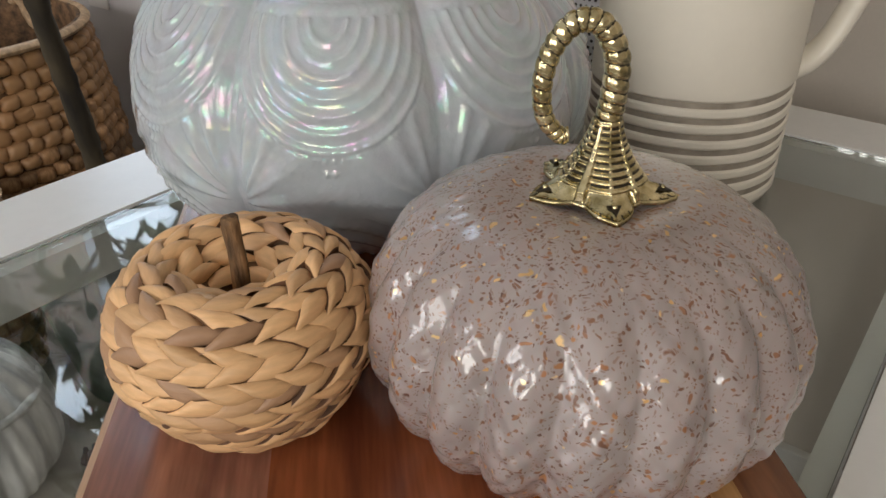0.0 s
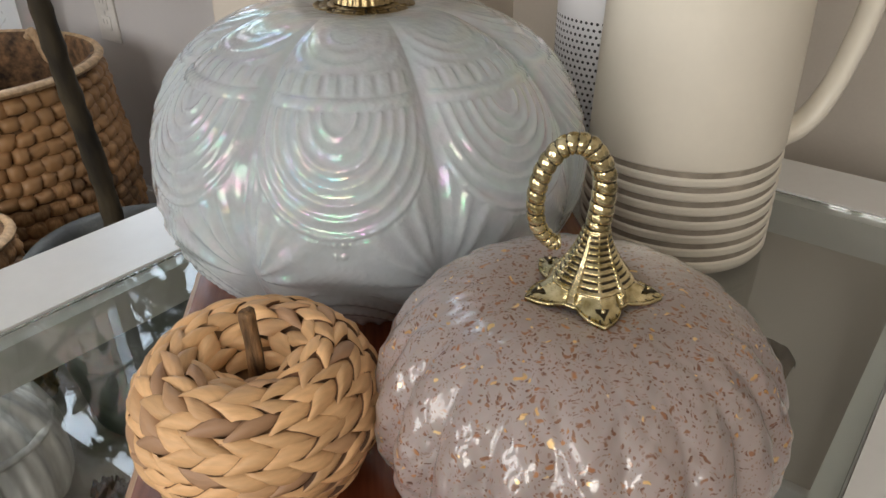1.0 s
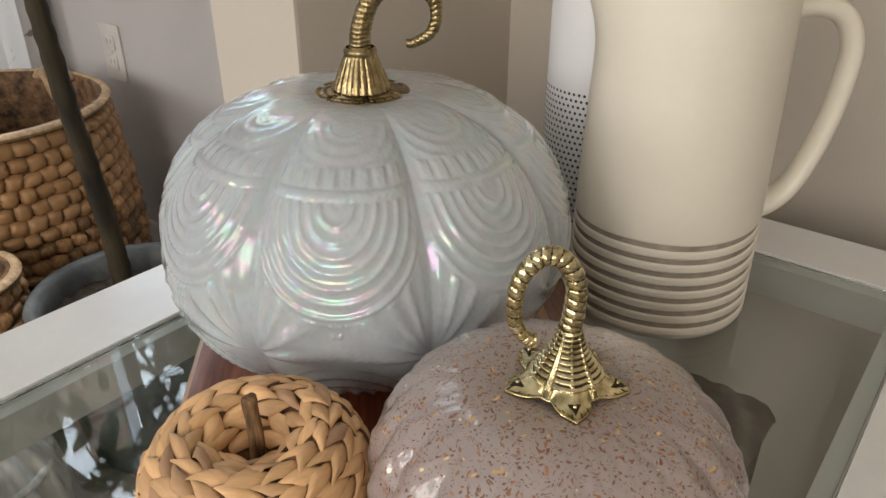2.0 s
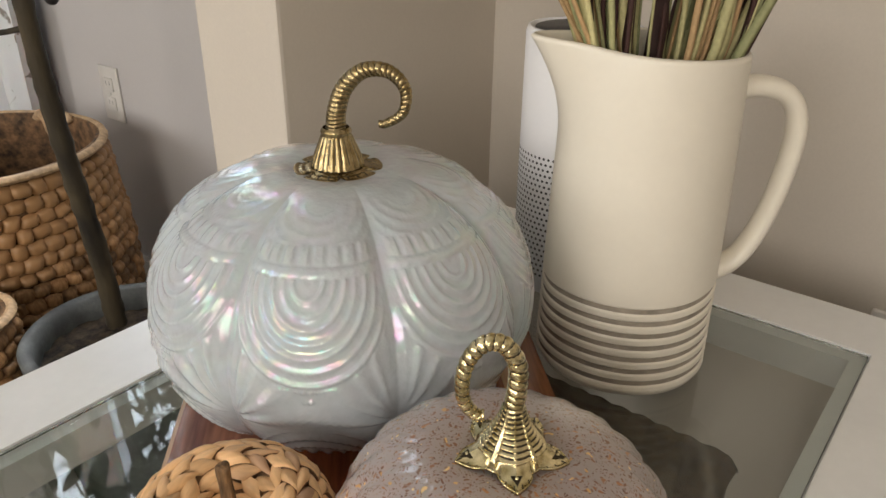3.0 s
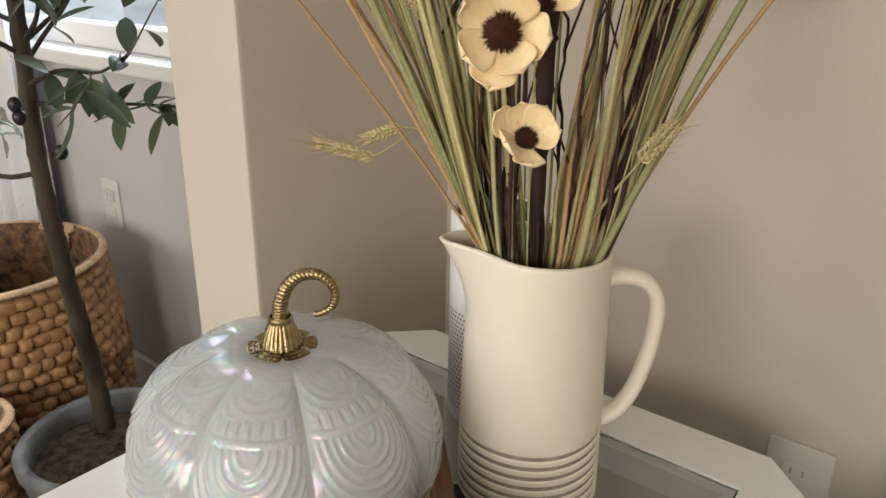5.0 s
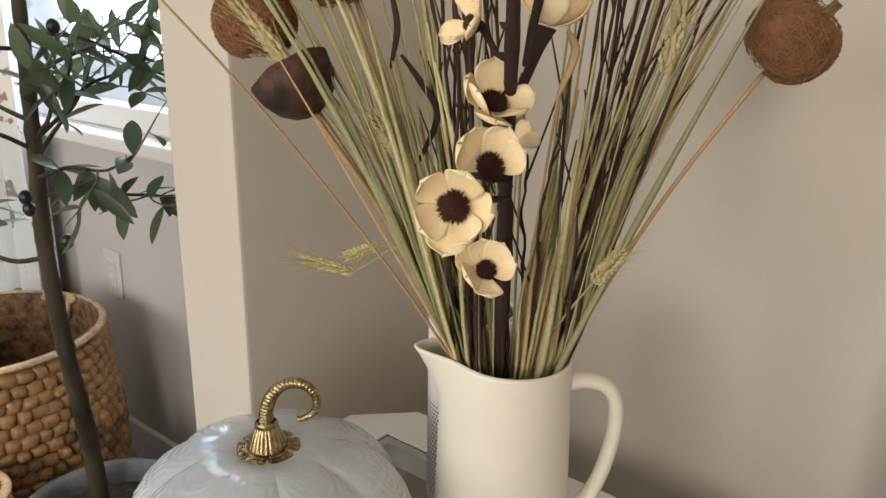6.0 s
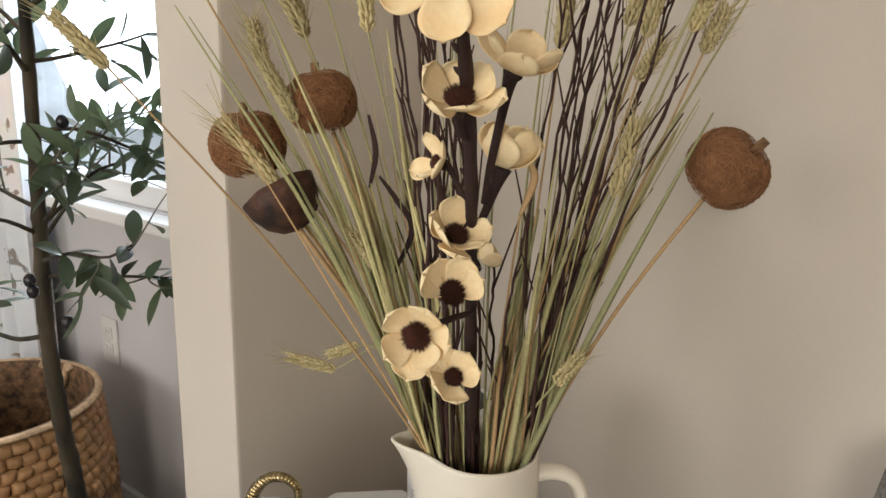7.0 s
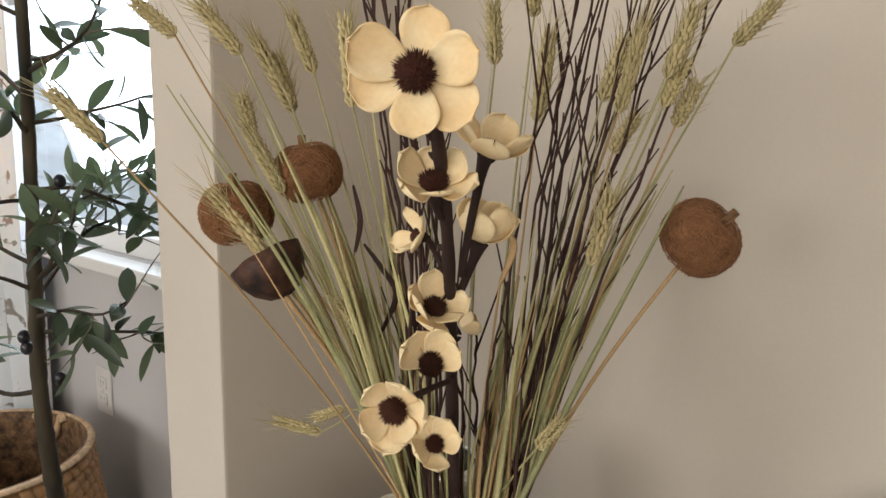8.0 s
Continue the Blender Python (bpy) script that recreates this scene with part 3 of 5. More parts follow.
        part("mark", bm, gold_black, flange, "blackened triangle mark", False)
        bm = bmesh.new()
        bmesh.ops.create_uvsphere(bm, u_segments=10, v_segments=6, radius=0.0009, matrix=Matrix.Translation(c - out * 0.0005 + Vector((0, 0, 0.0006))))
        part("bead", bm, gold, flange)
    d = np.array((-0.776, -0.63, 0)) * 0.80
    keys = [(0, 0, z + 0.0215)] + [tuple(d * p + np.array((0, 0, z + 0.0205 + (q - 0.026) * 0.93))) for p, q in ((-0.001, 0.036), (-0.0005, 0.048), (0.006, 0.0575), (0.015, 0.0585), (0.0225, 0.051), (0.0255, 0.040), (0.024, 0.029), (0.018, 0.0225), (0.0145, 0.0225))]
    # beads threaded along the curl
    pts = curve_points(keys, 25 * 11)
    s = np.linspace(0, 1, len(pts))
    curl = link("curl", grid_mesh("curl", sweep(pts, 0.0042 - 0.0017 * s, 20, lambda i, x: 0.80 + 0.22 * abs(math.sin(s[i] * 25 * math.pi + 0.5 * x)) ** 0.38), caps=True), gold, flange, "beaded gold curl")
    mid = (s[:-1] + s[1:]) / 2
    # near-black faces between the beads
    mark_faces(curl, np.abs(np.sin(mid[:, None] * 25 * math.pi + (np.arange(20) + 0.5)[None, :] / 20 * math.pi)) < 0.20, gold_black)
    return t


flecked_pumpkin()


def woven_pumpkin():
    t = thing("woven_pumpkin", (-0.1838, 0.1310, BOARD), "small pumpkin of braided natural straw with a twig stem", "pumpkin", "pumpkins on the board")
    R, H = 0.0468, 0.0660
    prof = []
    for v in np.r_[np.linspace(0, 0.9, 40), 1 - np.geomspace(0.095, 0.0006, 30)]:
        a = (v - 0.5) * math.pi
        r = R * max(math.cos(a), 1e-3) ** (0.23 if v < 0.5 else 0.50) * (1 + 0.25 * min(0, math.sin(a)))
        z = H / 2 * (1 + math.sin(a)) - (0.018 * math.exp(-(r / 0.016) ** 2) if v > 0.5 else 0)
        prof.append((r, z))
    prof = np.array(prof)
    seg = np.r_[0, np.cumsum(np.linalg.norm(np.diff(prof, axis=0), axis=1))]
    tang = np.gradient(prof, axis=0)
    tang /= np.linalg.norm(tang, axis=1)[:, None] + 1e-9
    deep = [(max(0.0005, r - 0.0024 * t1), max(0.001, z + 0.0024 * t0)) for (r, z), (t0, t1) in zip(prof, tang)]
    # filler whose dark colour stands in for shade between the braids
    link("core", grid_mesh("core", lathe(deep, 48)), straw_core_shade, t, "core coloured dark as shade between the braids")
    # slanted pads: from under the middle of a braid out to its edge, tucked at both ends
    n_rows, total = 10, seg[-1]
    tall, pitch = 0.5 * 0.915 * total / n_rows + 0.0009, 0.0124
    leaves = []
    for kind in range(8):
        rng = random.Random(kind)
        rows, skew, fat = [], rng.uniform(0.95, 1.25), rng.uniform(0.9, 1.1)
        crease = [0.00034 * rng.uniform(-1, 1) for _ in range(9)]
        for i in range(11):
            f = i / 10
            w = 0.5 * pitch * 1.24 * (1 - 0.16 * abs(2 * f - 1) ** 3)
            zz = 0.0016 * fat * math.sin(math.pi * (0.04 + 0.88 * f)) ** 0.6 - 0.0008
            row = []
            for j, (g, drop) in enumerate(((-1, -0.0030), (-0.94, -0.0003), (-0.70, 0.0005), (-0.35, 0.0008), (0.0, 0.0009), (0.35, 0.0008), (0.70, 0.0004), (0.94, -0.0005), (1, -0.0030))):
                x = g * w + skew * 1.15 * tall * (f - 0.5) + 0.0012 * math.sin(math.pi * f) * skew
                row.append((x, tall * (f - 0.04) + 0.0005 * math.sin(g * 2 + kind), zz + 1.0 * drop - 0.0010 * g - x * x / 0.085 + crease[j] * math.sin(math.pi * f)))
            rows.append(row)
        me = grid_mesh("leaf", np.array(rows), around=False)
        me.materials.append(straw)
        me.materials.append(straw_gap_shade)
        # side strips of each leaf painted dark, as gap shadow
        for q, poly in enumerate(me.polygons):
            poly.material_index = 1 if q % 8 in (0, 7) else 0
        me.polygons.foreach_set("use_smooth", [True] * len(me.polygons))
        leaves.append(me)
    rng = random.Random(7)
    for k in range(1, n_rows + 1):
        s = total * (0.055 + 0.915 * (k - 0.5) / n_rows)
        for half in (0, 1):
            e = s + (tall if half else -tall) * 0.5
            r, z = np.interp(e, seg, prof[:, 0]), np.interp(e, seg, prof[:, 1])
            r2, z2 = np.interp(min(e + 0.002, total), seg, prof[:, 0]), np.interp(min(e + 0.002, total), seg, prof[:, 1])
            up = Vector((r2 - r, 0, z2 - z)).normalized()
            count = max(4, round(2 * math.pi * r / pitch))
            wide = 2 * math.pi * r / count / pitch
            east = Vector((0, 1, 0))
            n = east.cross(up).normalized()
            for i in range(count):
                ang = 2 * math.pi * (i + 0.5 * half + 0.35 * k) / count + rng.uniform(-0.025, 0.025)
                way = up if half else -up
                m = Matrix((east * wide, way * rng.uniform(0.96, 1.08), n * rng.uniform(0.9, 1.15))).transposed().to_4x4()
                m.translation = Vector((r, 0, z)) - way * tall * 0.5 - n * rng.uniform(0.0005, 0.0015)
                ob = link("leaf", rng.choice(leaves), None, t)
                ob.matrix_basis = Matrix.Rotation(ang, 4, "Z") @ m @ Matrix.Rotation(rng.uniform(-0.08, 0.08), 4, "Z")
    bm_pts = [(0.000, 0.000, 0.038), (0.0005, 0.001, 0.058), (0.000, 0.001, 0.070), (0.0005, 0.0005, 0.0775)]
    link("stem", grid_mesh("stem", sweep(curve_points(bm_pts, 12), [0.0029] * 10 + [0.0028, 0.0027], 14, lambda i, a: 1 + 0.13 * math.sin(a * 3 + i * 0.2) + 0.07 * math.sin(a * 7 + i * 0.5)), caps=True), stem_bark, t, "short brown twig stem")
    return t


woven_pumpkin()


# ---- pitcher ----
PIT = (-0.151, 0.4475)


def pitcher():
    t = thing("pitcher", (*PIT, GLASS), "cream glazed ceramic pitcher with carved rings round the foot", "pitcher")
    n = 160
    a = np.linspace(0, 2 * np.pi, n, endpoint=False)
    spout, H = math.atan2(-0.051, -0.0635), 0.223
    da = (a - spout + np.pi) % (2 * np.pi) - np.pi
    prof = [(0.0, 0.0), (0.054, 0.0), (0.0583, 0.0015), (0.0600, 0.005)]
    for z in np.r_[np.linspace(0.0065, 0.078, 190), np.linspace(0.081, H, 70)]:
        f = z / H
        prof.append((0.0608 + 0.0006 * math.sin(f * math.pi) - 0.0062 * f, z))
    outer = []
    for r, z in prof:
        f = z / H
        lip = max(0, (f - 0.72) / 0.28) ** 2.2
        beak = np.exp(-(da / 0.42) ** 2)
        rr = r + lip * (0.024 * np.exp(-(da / 0.30) ** 2) - 0.003 * np.exp(-((np.abs(da) - 0.75) / 0.35) ** 2))
        zz = z + lip * (0.003 * beak + 0.002 * np.cos(da))
        wob = 0.0032 * np.sin(a + 0.7) + 0.0008 * np.sin(3 * a)
        cut = 0
        for k in range(7):
            zc = 0.0125 + 0.0092 * k
            cut = cut + np.exp(-((z - zc - wob * (0.4 + 0.1 * k)) / 0.0021) ** 4)
        rr = rr - 0.0021 * cut * (z > 0.006)
        outer.append(np.stack([rr * np.cos(a), rr * np.sin(a), zz], -1))
    outer = np.array(outer)
    inner = outer[::-1][:68:3].copy()
    scale = (np.linalg.norm(inner[..., :2], axis=-1) - 0.0042) / np.linalg.norm(inner[..., :2], axis=-1)
    inner[..., :2] *= scale[..., None]
    lipmid = (outer[-1] + inner[0]) / 2
    lipmid[:, 2] += 0.0016
    P = np.concatenate([outer, lipmid[None], inner])
    link("body", grid_mesh("body", P, caps=True), cream_glaze, t)
    d = np.array((0.78, 0.626, 0))
    keys = [tuple(d * p + np.array((0, 0, q))) for p, q in ((0.050, 0.196), (0.069, 0.1985), (0.086, 0.193), (0.0955, 0.178), (0.0968, 0.155), (0.092, 0.122), (0.083, 0.093), (0.071, 0.075), (0.054, 0.066))]
    link("handle", grid_mesh("handle", sweep(curve_points(keys, 48), 0.0088 + 0.0018 * np.abs(np.linspace(-1, 1, 48)) ** 3, 16, None, 0.72), caps=True), cream_glaze, t)
    # unglazed clay shows in the rings
    for k in range(7):
        zc = 0.0125 + 0.0092 * k
        rows = []
        for dz, dr in ((-0.0020, -0.0013), (0, -0.0012), (0.0020, -0.0013)):
            wob = (0.0032 * np.sin(a + 0.7) + 0.0008 * np.sin(3 * a)) * (0.4 + 0.1 * k)
            rb = np.interp(zc + dz, [p[1] for p in prof[3:]], [p[0] for p in prof[3:]])
            rows.append(np.stack([(rb + dr) * np.cos(a), (rb + dr) * np.sin(a), zc + dz + wob], -1))
        link("ring", grid_mesh("ring", np.array(rows)), groove_clay, t, "bare grey brown clay groove")
    return t


pitcher()


# ---- dried bouquet: places are given as (along the wall of stems, towards the wall, height) ----
ALONG, INTO, FOOT = np.array((0.811, 0.584, 0)), np.array((-0.584, 0.811, 0)), np.array((*PIT, 0.0))
MOUTH = 0.752


def spot(s, c, z):
    return FOOT + ALONG * s + INTO * c + np.array((0, 0, z))


def strand(tip, bend=0.0, n=14, seed=0, root=None):
    """A line from the pitcher's floor over its rim to a tip."""
    rng = random.Random(seed)
    tip = np.array(tip)
    d = tip - spot(0, 0, MOUTH)
    s, c = float(d @ ALONG), float(d @ INTO)
    ms = max(-0.047, min(0.047, s * 0.46 + rng.uniform(-0.009, 0.009)))
    mc = max(-0.030, min(0.030, c * 0.25 + rng.uniform(-0.022, 0.022)))
    reach = math.hypot(ms, mc)
    if reach > 0.0455:
        ms, mc = ms * 0.0455 / reach, mc * 0.0455 / reach
    low = spot(-ms * 0.3, -mc * 0.3, 0.60)
    mouth = spot(ms, mc, MOUTH + 0.01)
    mid = mouth * 0.45 + tip * 0.55 + np.array((0, 0, bend)) - ALONG * (0.06 * s) + ALONG * rng.uniform(-0.006, 0.006)
    return curve_points([low, mouth, mid, tip], n)


def plant_material(name, a, b, rough=0.7, sheen=0.0):
    """Dried plant matter; each strand of a bunch has its own tone."""
    m = material(name, a, rough, vary=0.2, scale=45, bump=0.3, fine=300, tint=b, random_tone=0.15)
    n, l = m.node_tree.nodes, m.node_tree.links
    hue = [x for x in n if x.bl_idname == "ShaderNodeHueSaturation"][0]
    mixer = [x for x in n if x.bl_idname == "ShaderNodeMix"][0]
    geo = n.new("ShaderNodeNewGeometry")
    l.new(geo.outputs["Random Per Island"], mixer.inputs["Factor"])
    return m


green_stalk = plant_material("green_stalk", (0.54, 0.485, 0.24), (0.25, 0.265, 0.125))
tan_stalk = plant_material("tan_stalk", (0.54, 0.34, 0.17), (0.36, 0.25, 0.115))
ear_husk = plant_material("ear_husk", (0.56, 0.47, 0.26), (0.42, 0.36, 0.18))
twig_bark = plant_material("twig_bark", (0.030, 0.010, 0.008), (0.048, 0.018, 0.013), 0.75)
branch_bark = plant_material("branch_bark", (0.036, 0.015, 0.012), (0.024, 0.010, 0.008), 0.85)
petal_skin = material("petal_skin", (0.90, 0.755, 0.48), 0.6, vary=0.06, scale=2.0, bump=0.2, fine=14, tint=(0.85, 0.63, 0.34))
seed_brown = plant_material("seed_brown", (0.105, 0.033, 0.016), (0.040, 0.013, 0.008), 0.9)
coir = material("coir", (0.28, 0.13, 0.055), 0.9, vary=0.25, scale=90, bump=1.0, fine=500, tint=(0.15, 0.066, 0.03))
coir_hair = plant_material("coir_hair", (0.36, 0.175, 0.075), (0.22, 0.10, 0.043), 0.9)
pod_skin = material("pod_skin", (0.10, 0.040, 0.022), 0.65, vary=0.4, scale=60, bump=1.0, fine=220)

HEADS = {}


def ear_mesh(kind, length):
    """A wheat ear: paired husks up a rachis, each with a thin awn."""
    if kind in HEADS:
        return HEADS[kind]
    rng = random.Random(40 + kind)
    verts, faces = [], []

    def add(P, around=True):
        base = len(verts)
        nr, nc = P.shape[:2]
        verts.extend(P.reshape(-1, 3).tolist())
        for i in range(nr - 1):
            for j in range(nc):
                k = (j + 1) % nc
                faces.append((base + i * nc + j, base + i * nc + k, base + (i + 1) * nc + k, base + (i + 1) * nc + j))

    add(sweep([(0, 0, 0), (0, 0, length * 0.5), (0.0005, 0, length)], [0.0009, 0.0008, 0.0004], 5))
    rows = 17
    for i in range(rows):
        z = length * i / rows
        fat = 0.0025 * math.sin(math.pi * min(1, 0.18 + 0.8 * i / rows)) ** 0.6
        for q in range(4):
            a = q * math.pi / 2 + (i % 2) * math.pi / 4 + rng.uniform(-0.2, 0.2)
            out = np.array((math.cos(a), math.sin(a), 0))
            p0 = np.array((0, 0, z)) + out * 0.0010
            p1 = p0 + out * 0.0026 + np.array((0, 0, 0.0045))
            p2 = p0 + out * 0.0024 + np.array((0, 0, 0.0100))
            add(sweep([p0, p1, p2], [fat * 0.4, fat * 0.72, fat * 0.1], 5))
            if q % 2 == i % 2:
                tip = p2 + out * rng.uniform(0.004, 0.010) + np.array((0, 0, rng.uniform(0.012, 0.026)))
                add(sweep([p2, tip], [0.00035, 0.00012], 3))
    me = bpy.data.meshes.new("ear")
    me.from_pydata(verts, [], faces)
    me.materials.append(ear_husk)
    me.polygons.foreach_set("use_smooth", [True] * len(me.polygons))
    HEADS[kind] = me
    return me


def along(p, d, up=(0, 0, 1)):
    """A pose at p whose z runs along d."""
    q = Vector(d).normalized().to_track_quat("Z", "Y").to_matrix().to_4x4()
    return Matrix.Translation(Vector(p)) @ q


BASE = spot(0, 0, 0.556)


def wheat_stalk(i, low, high, colour):
    t = thing("wheat_stalk", BASE, "dried bearded wheat stalk standing in the cream pitcher", "wheat", "wheat in the pitcher")
    a, b = spot(*low), spot(*high)
    pts = strand(a, 0.0, 16, 60 + i) - BASE
    link("stalk", grid_mesh("stalk", sweep(pts, np.linspace(0.0016, 0.0009, 16), 6)), colour, t)
    ear = link("ear", ear_mesh(i % 4, 0.058), None, t)
    m = along(a - BASE, b - a) @ Matrix.Rotation(i * 1.7, 4, "Z")
    k = max(0.6, np.linalg.norm(b - a) / 0.062)
    ear.matrix_basis = m @ Matrix.Diagonal((1.42, 1.42, k, 1))
    return t


WHEAT_LEFT = [(-0.25, 0.009, 1.181, -0.284, 1.209), (-0.195, 0.009, 1.167, -0.232, 1.21), (-0.153, 0.009, 1.124, -0.183, 1.183), (-0.154, 0.019, 1.12, -0.168, 1.17), (-0.136, 0.019, 1.153, -0.154, 1.203), (-0.187, 0.009, 1.1, -0.195, 1.135), (-0.156, -0.011, 1.054, -0.183, 1.105), (-0.167, -0.011, 0.994, -0.218, 1.057), (-0.099, -0.001, 1.125, -0.105, 1.20), (-0.313, -0.001, 1.093, -0.356, 1.136), (-0.089, -0.021, 0.937, -0.108, 0.971)]
WHEAT_RIGHT = [(0.017, -0.001, 1.161, 0.014, 1.211), (0.053, -0.001, 1.116, 0.061, 1.19), (0.048, 0.009, 1.2, 0.044, 1.239), (0.103, -0.011, 1.133, 0.12, 1.185), (0.115, -0.021, 1.124, 0.13, 1.193), (0.151, -0.021, 1.151, 0.17, 1.21), (0.152, -0.011, 1.129, 0.167, 1.169), (0.165, -0.001, 1.114, 0.18, 1.152), (0.207, -0.001, 1.179, 0.237, 1.214), (0.098, -0.031, 1.003, 0.112, 1.067), (0.116, -0.001, 1.092, 0.131, 1.12), (0.062, -0.031, 0.845, 0.080, 0.87)]
for i, (s0, c0, z0, s1, z1) in enumerate(WHEAT_LEFT + WHEAT_RIGHT):
    wheat_stalk(i, (s0, c0, z0), (s1, c0 - 0.004, z1), green_stalk if i % 3 else tan_stalk)


def bent_wheat():
    """A broken stalk whose two ears hang out sideways."""
    t = thing("wheat_stalk", BASE, "bent dried wheat stalk with two ears hanging sideways", "wheat", "wheat in the pitcher")
    pts = curve_points([spot(0.0, 0, 0.558), spot(-0.04, 0.005, MOUTH), spot(-0.085, 0.010, 0.845), spot(-0.112, 0.011, 0.857)], 16) - BASE
    stalk = link("stalk", grid_mesh("stalk", sweep(pts, np.linspace(0.0012, 0.0007, 16), 6)), green_stalk, t)
    for a, b, k in (((-0.131, 0.011, 0.832), (-0.176, 0.011, 0.843), 0.75), ((-0.110, 0.011, 0.856), (-0.137, 0.011, 0.846), 0.5)):
        p, q = spot(*a), spot(*b)
        ear = link("ear", ear_mesh(int(k * 10) % 4, 0.058), None, t)
        ear.matrix_basis = along(p - BASE, q - p) @ Matrix.Diagonal((1.1, 1.1, k, 1))
    link("side_stalk", grid_mesh("side_stalk", sweep(curve_points([spot(-0.100, 0.011, 0.853), spot(-0.118, 0.011, 0.840), spot(-0.132, 0.011, 0.832)], 8) - BASE, [0.0007] * 8, 5)), green_stalk, t)


bent_wheat()


def blades(name, count, seed, side, colour, label, lo, hi, zlo, zhi, w):
    """A bunch of narrow dried blades, fanned to one side."""
    rng = random.Random(seed)
    verts, faces = [], []
    for i in range(count):
        z = rng.uniform(zlo, zhi)
        rise = z - MOUTH
        s = side * math.tan(radians(rng.uniform(lo, hi))) * rise
        tip = spot(s, rng.uniform(-0.055, 0.045) * rise / 0.3, z)
        P = sweep(strand(tip, rng.uniform(-0.012, 0.012), 12, seed * 999 + i), np.r_[np.full(7, w), np.linspace(w, w * 0.25, 5)] * rng.uniform(0.6, 1.25), 5, None, 0.5)
        base = len(verts)
        verts += P.reshape(-1, 3).tolist()
        for r in range(11):
            for j in range(5):
                k = (j + 1) % 5
                faces.append((base + r * 5 + j, base + r * 5 + k, base + (r + 1) * 5 + k, base + (r + 1) * 5 + j))
    me = bpy.data.meshes.new(name)
    me.from_pydata(verts, [], faces)
    return tagged(link(name, me, colour), label, "dried grass", "", "stuff")


blades("dried_grass", 40, 1, -1, green_stalk, "olive green dried grass blades in the pitcher", 13, 34, 0.88, 1.14, 0.0029)
blades("dried_grass", 38, 2, 1, green_stalk, "olive green dried grass blades in the pitcher", 7, 28, 0.86, 1.08, 0.0027)
blades("straw_blades", 16, 3, -1, tan_stalk, "tan dried straw blades in the pitcher", 12, 36, 0.88, 1.08, 0.0022)
blades("straw_blades", 15, 4, 1, tan_stalk, "tan dried straw blades in the pitcher", 9, 28, 0.88, 1.08, 0.0022)
blades("fine_grass", 16, 5, -1, green_stalk, "thin dried grass stems in the pitcher", 4, 31, 1.05, 1.25, 0.0008)
blades("fine_grass", 16, 6, 1, green_stalk, "thin dried grass stems in the pitcher", 2, 25, 1.05, 1.25, 0.0008)


def twig(i, s, c, z):
    """A dark twig with knots and a few side shoots."""
    rng = random.Random(500 + i)
    t = thing("twig", BASE, "thin dark brown bare twig standing in the pitcher", "twig", "twigs in the pitcher")
    pts = strand(spot(s, c, z), rng.uniform(-0.01, 0.02), 30, 700 + i)
    pts[8:] += np.cumsum(np.array([[rng.gauss(0, 0.0014) for _ in range(3)] for _ in range(22)]), axis=0)
    rad = np.linspace(0.0019, 0.0009, 30) * np.array([1 + 0.35 * (k % 4 == 0) for k in range(30)])
    stem = link("stem", grid_mesh("stem", sweep(pts - BASE, rad, 6)), twig_bark, t)
    for k in (12, 15, 18, 21, 24, 26):
        d = (pts[k] - pts[k - 1]) / np.linalg.norm(pts[k] - pts[k - 1])
        side = ALONG * rng.choice((-1, 1)) * rng.uniform(0.25, 0.6) + INTO * rng.uniform(-0.4, 0.4)
        length = rng.choice((0.008, 0.012, 0.05, 0.09)) if k > 13 else 0.01
        q = [pts[k], pts[k] + (d + side * 0.7) * length * 0.5, pts[k] + (d * 1.15 + side * 0.8) * length]
        link("shoot", grid_mesh("shoot", sweep(curve_points(q, 6) - BASE, np.linspace(0.0011, 0.0006, 6), 5)), twig_bark, stem)
    return t


for i, (s, c, z) in enumerate(((-0.100, -0.01, 1.22), (-0.088, 0.0, 1.24), (-0.070, 0.01, 1.23), (-0.055, -0.02, 1.20), (-0.078, 0.02, 1.25), (0.080, 0.0, 1.23), (0.112, -0.01, 1.24), (0.150, 0.0, 1.23), (0.163, 0.01, 1.22), (0.090, 0.02, 1.25), (0.060, -0.02, 1.18), (0.025, -0.04, 0.98), (0.095, -0.02, 1.22), (0.140, -0.01, 1.20), (0.106, 0.02, 1.26), (0.134, -0.015, 1.26), (0.172, 0.0, 1.26), (-0.050, -0.06, 1.18), (-0.062, -0.05, 1.22), (-0.040, -0.055, 1.10), (0.188, 0.0, 1.25), (0.155, 0.012, 1.24), (0.118, -0.02, 1.25), (-0.045, -0.03, 1.16), (-0.036, -0.045, 1.12), (-0.030, -0.02, 1.20), (-0.055, -0.01, 1.20), (0.006, -0.01, 0.93), (-0.016, -0.02, 0.98))):
    twig(i, s, c, z)


def curled_pod(i, keys, w):
    t = thing("curled_pod", BASE, "thin curled brown dried pod on a stem", "dried pod")
    link("pod", grid_mesh("pod", sweep(curve_points([spot(*k) for k in keys], 18) - BASE, w * (0.35 + np.sin(np.linspace(0.2, 2.9, 18)) * 0.8), 7, None, 0.45), caps=True), tan_stalk if i == 2 else branch_bark, t)
    link("stem", grid_mesh("stem", sweep(curve_points([spot(0.0, 0.0, 0.56), spot(keys[0][0] * 0.25, 0.0, MOUTH), spot(*keys[0])], 14) - BASE, [0.0011] * 14, 5)), tan_stalk, t)


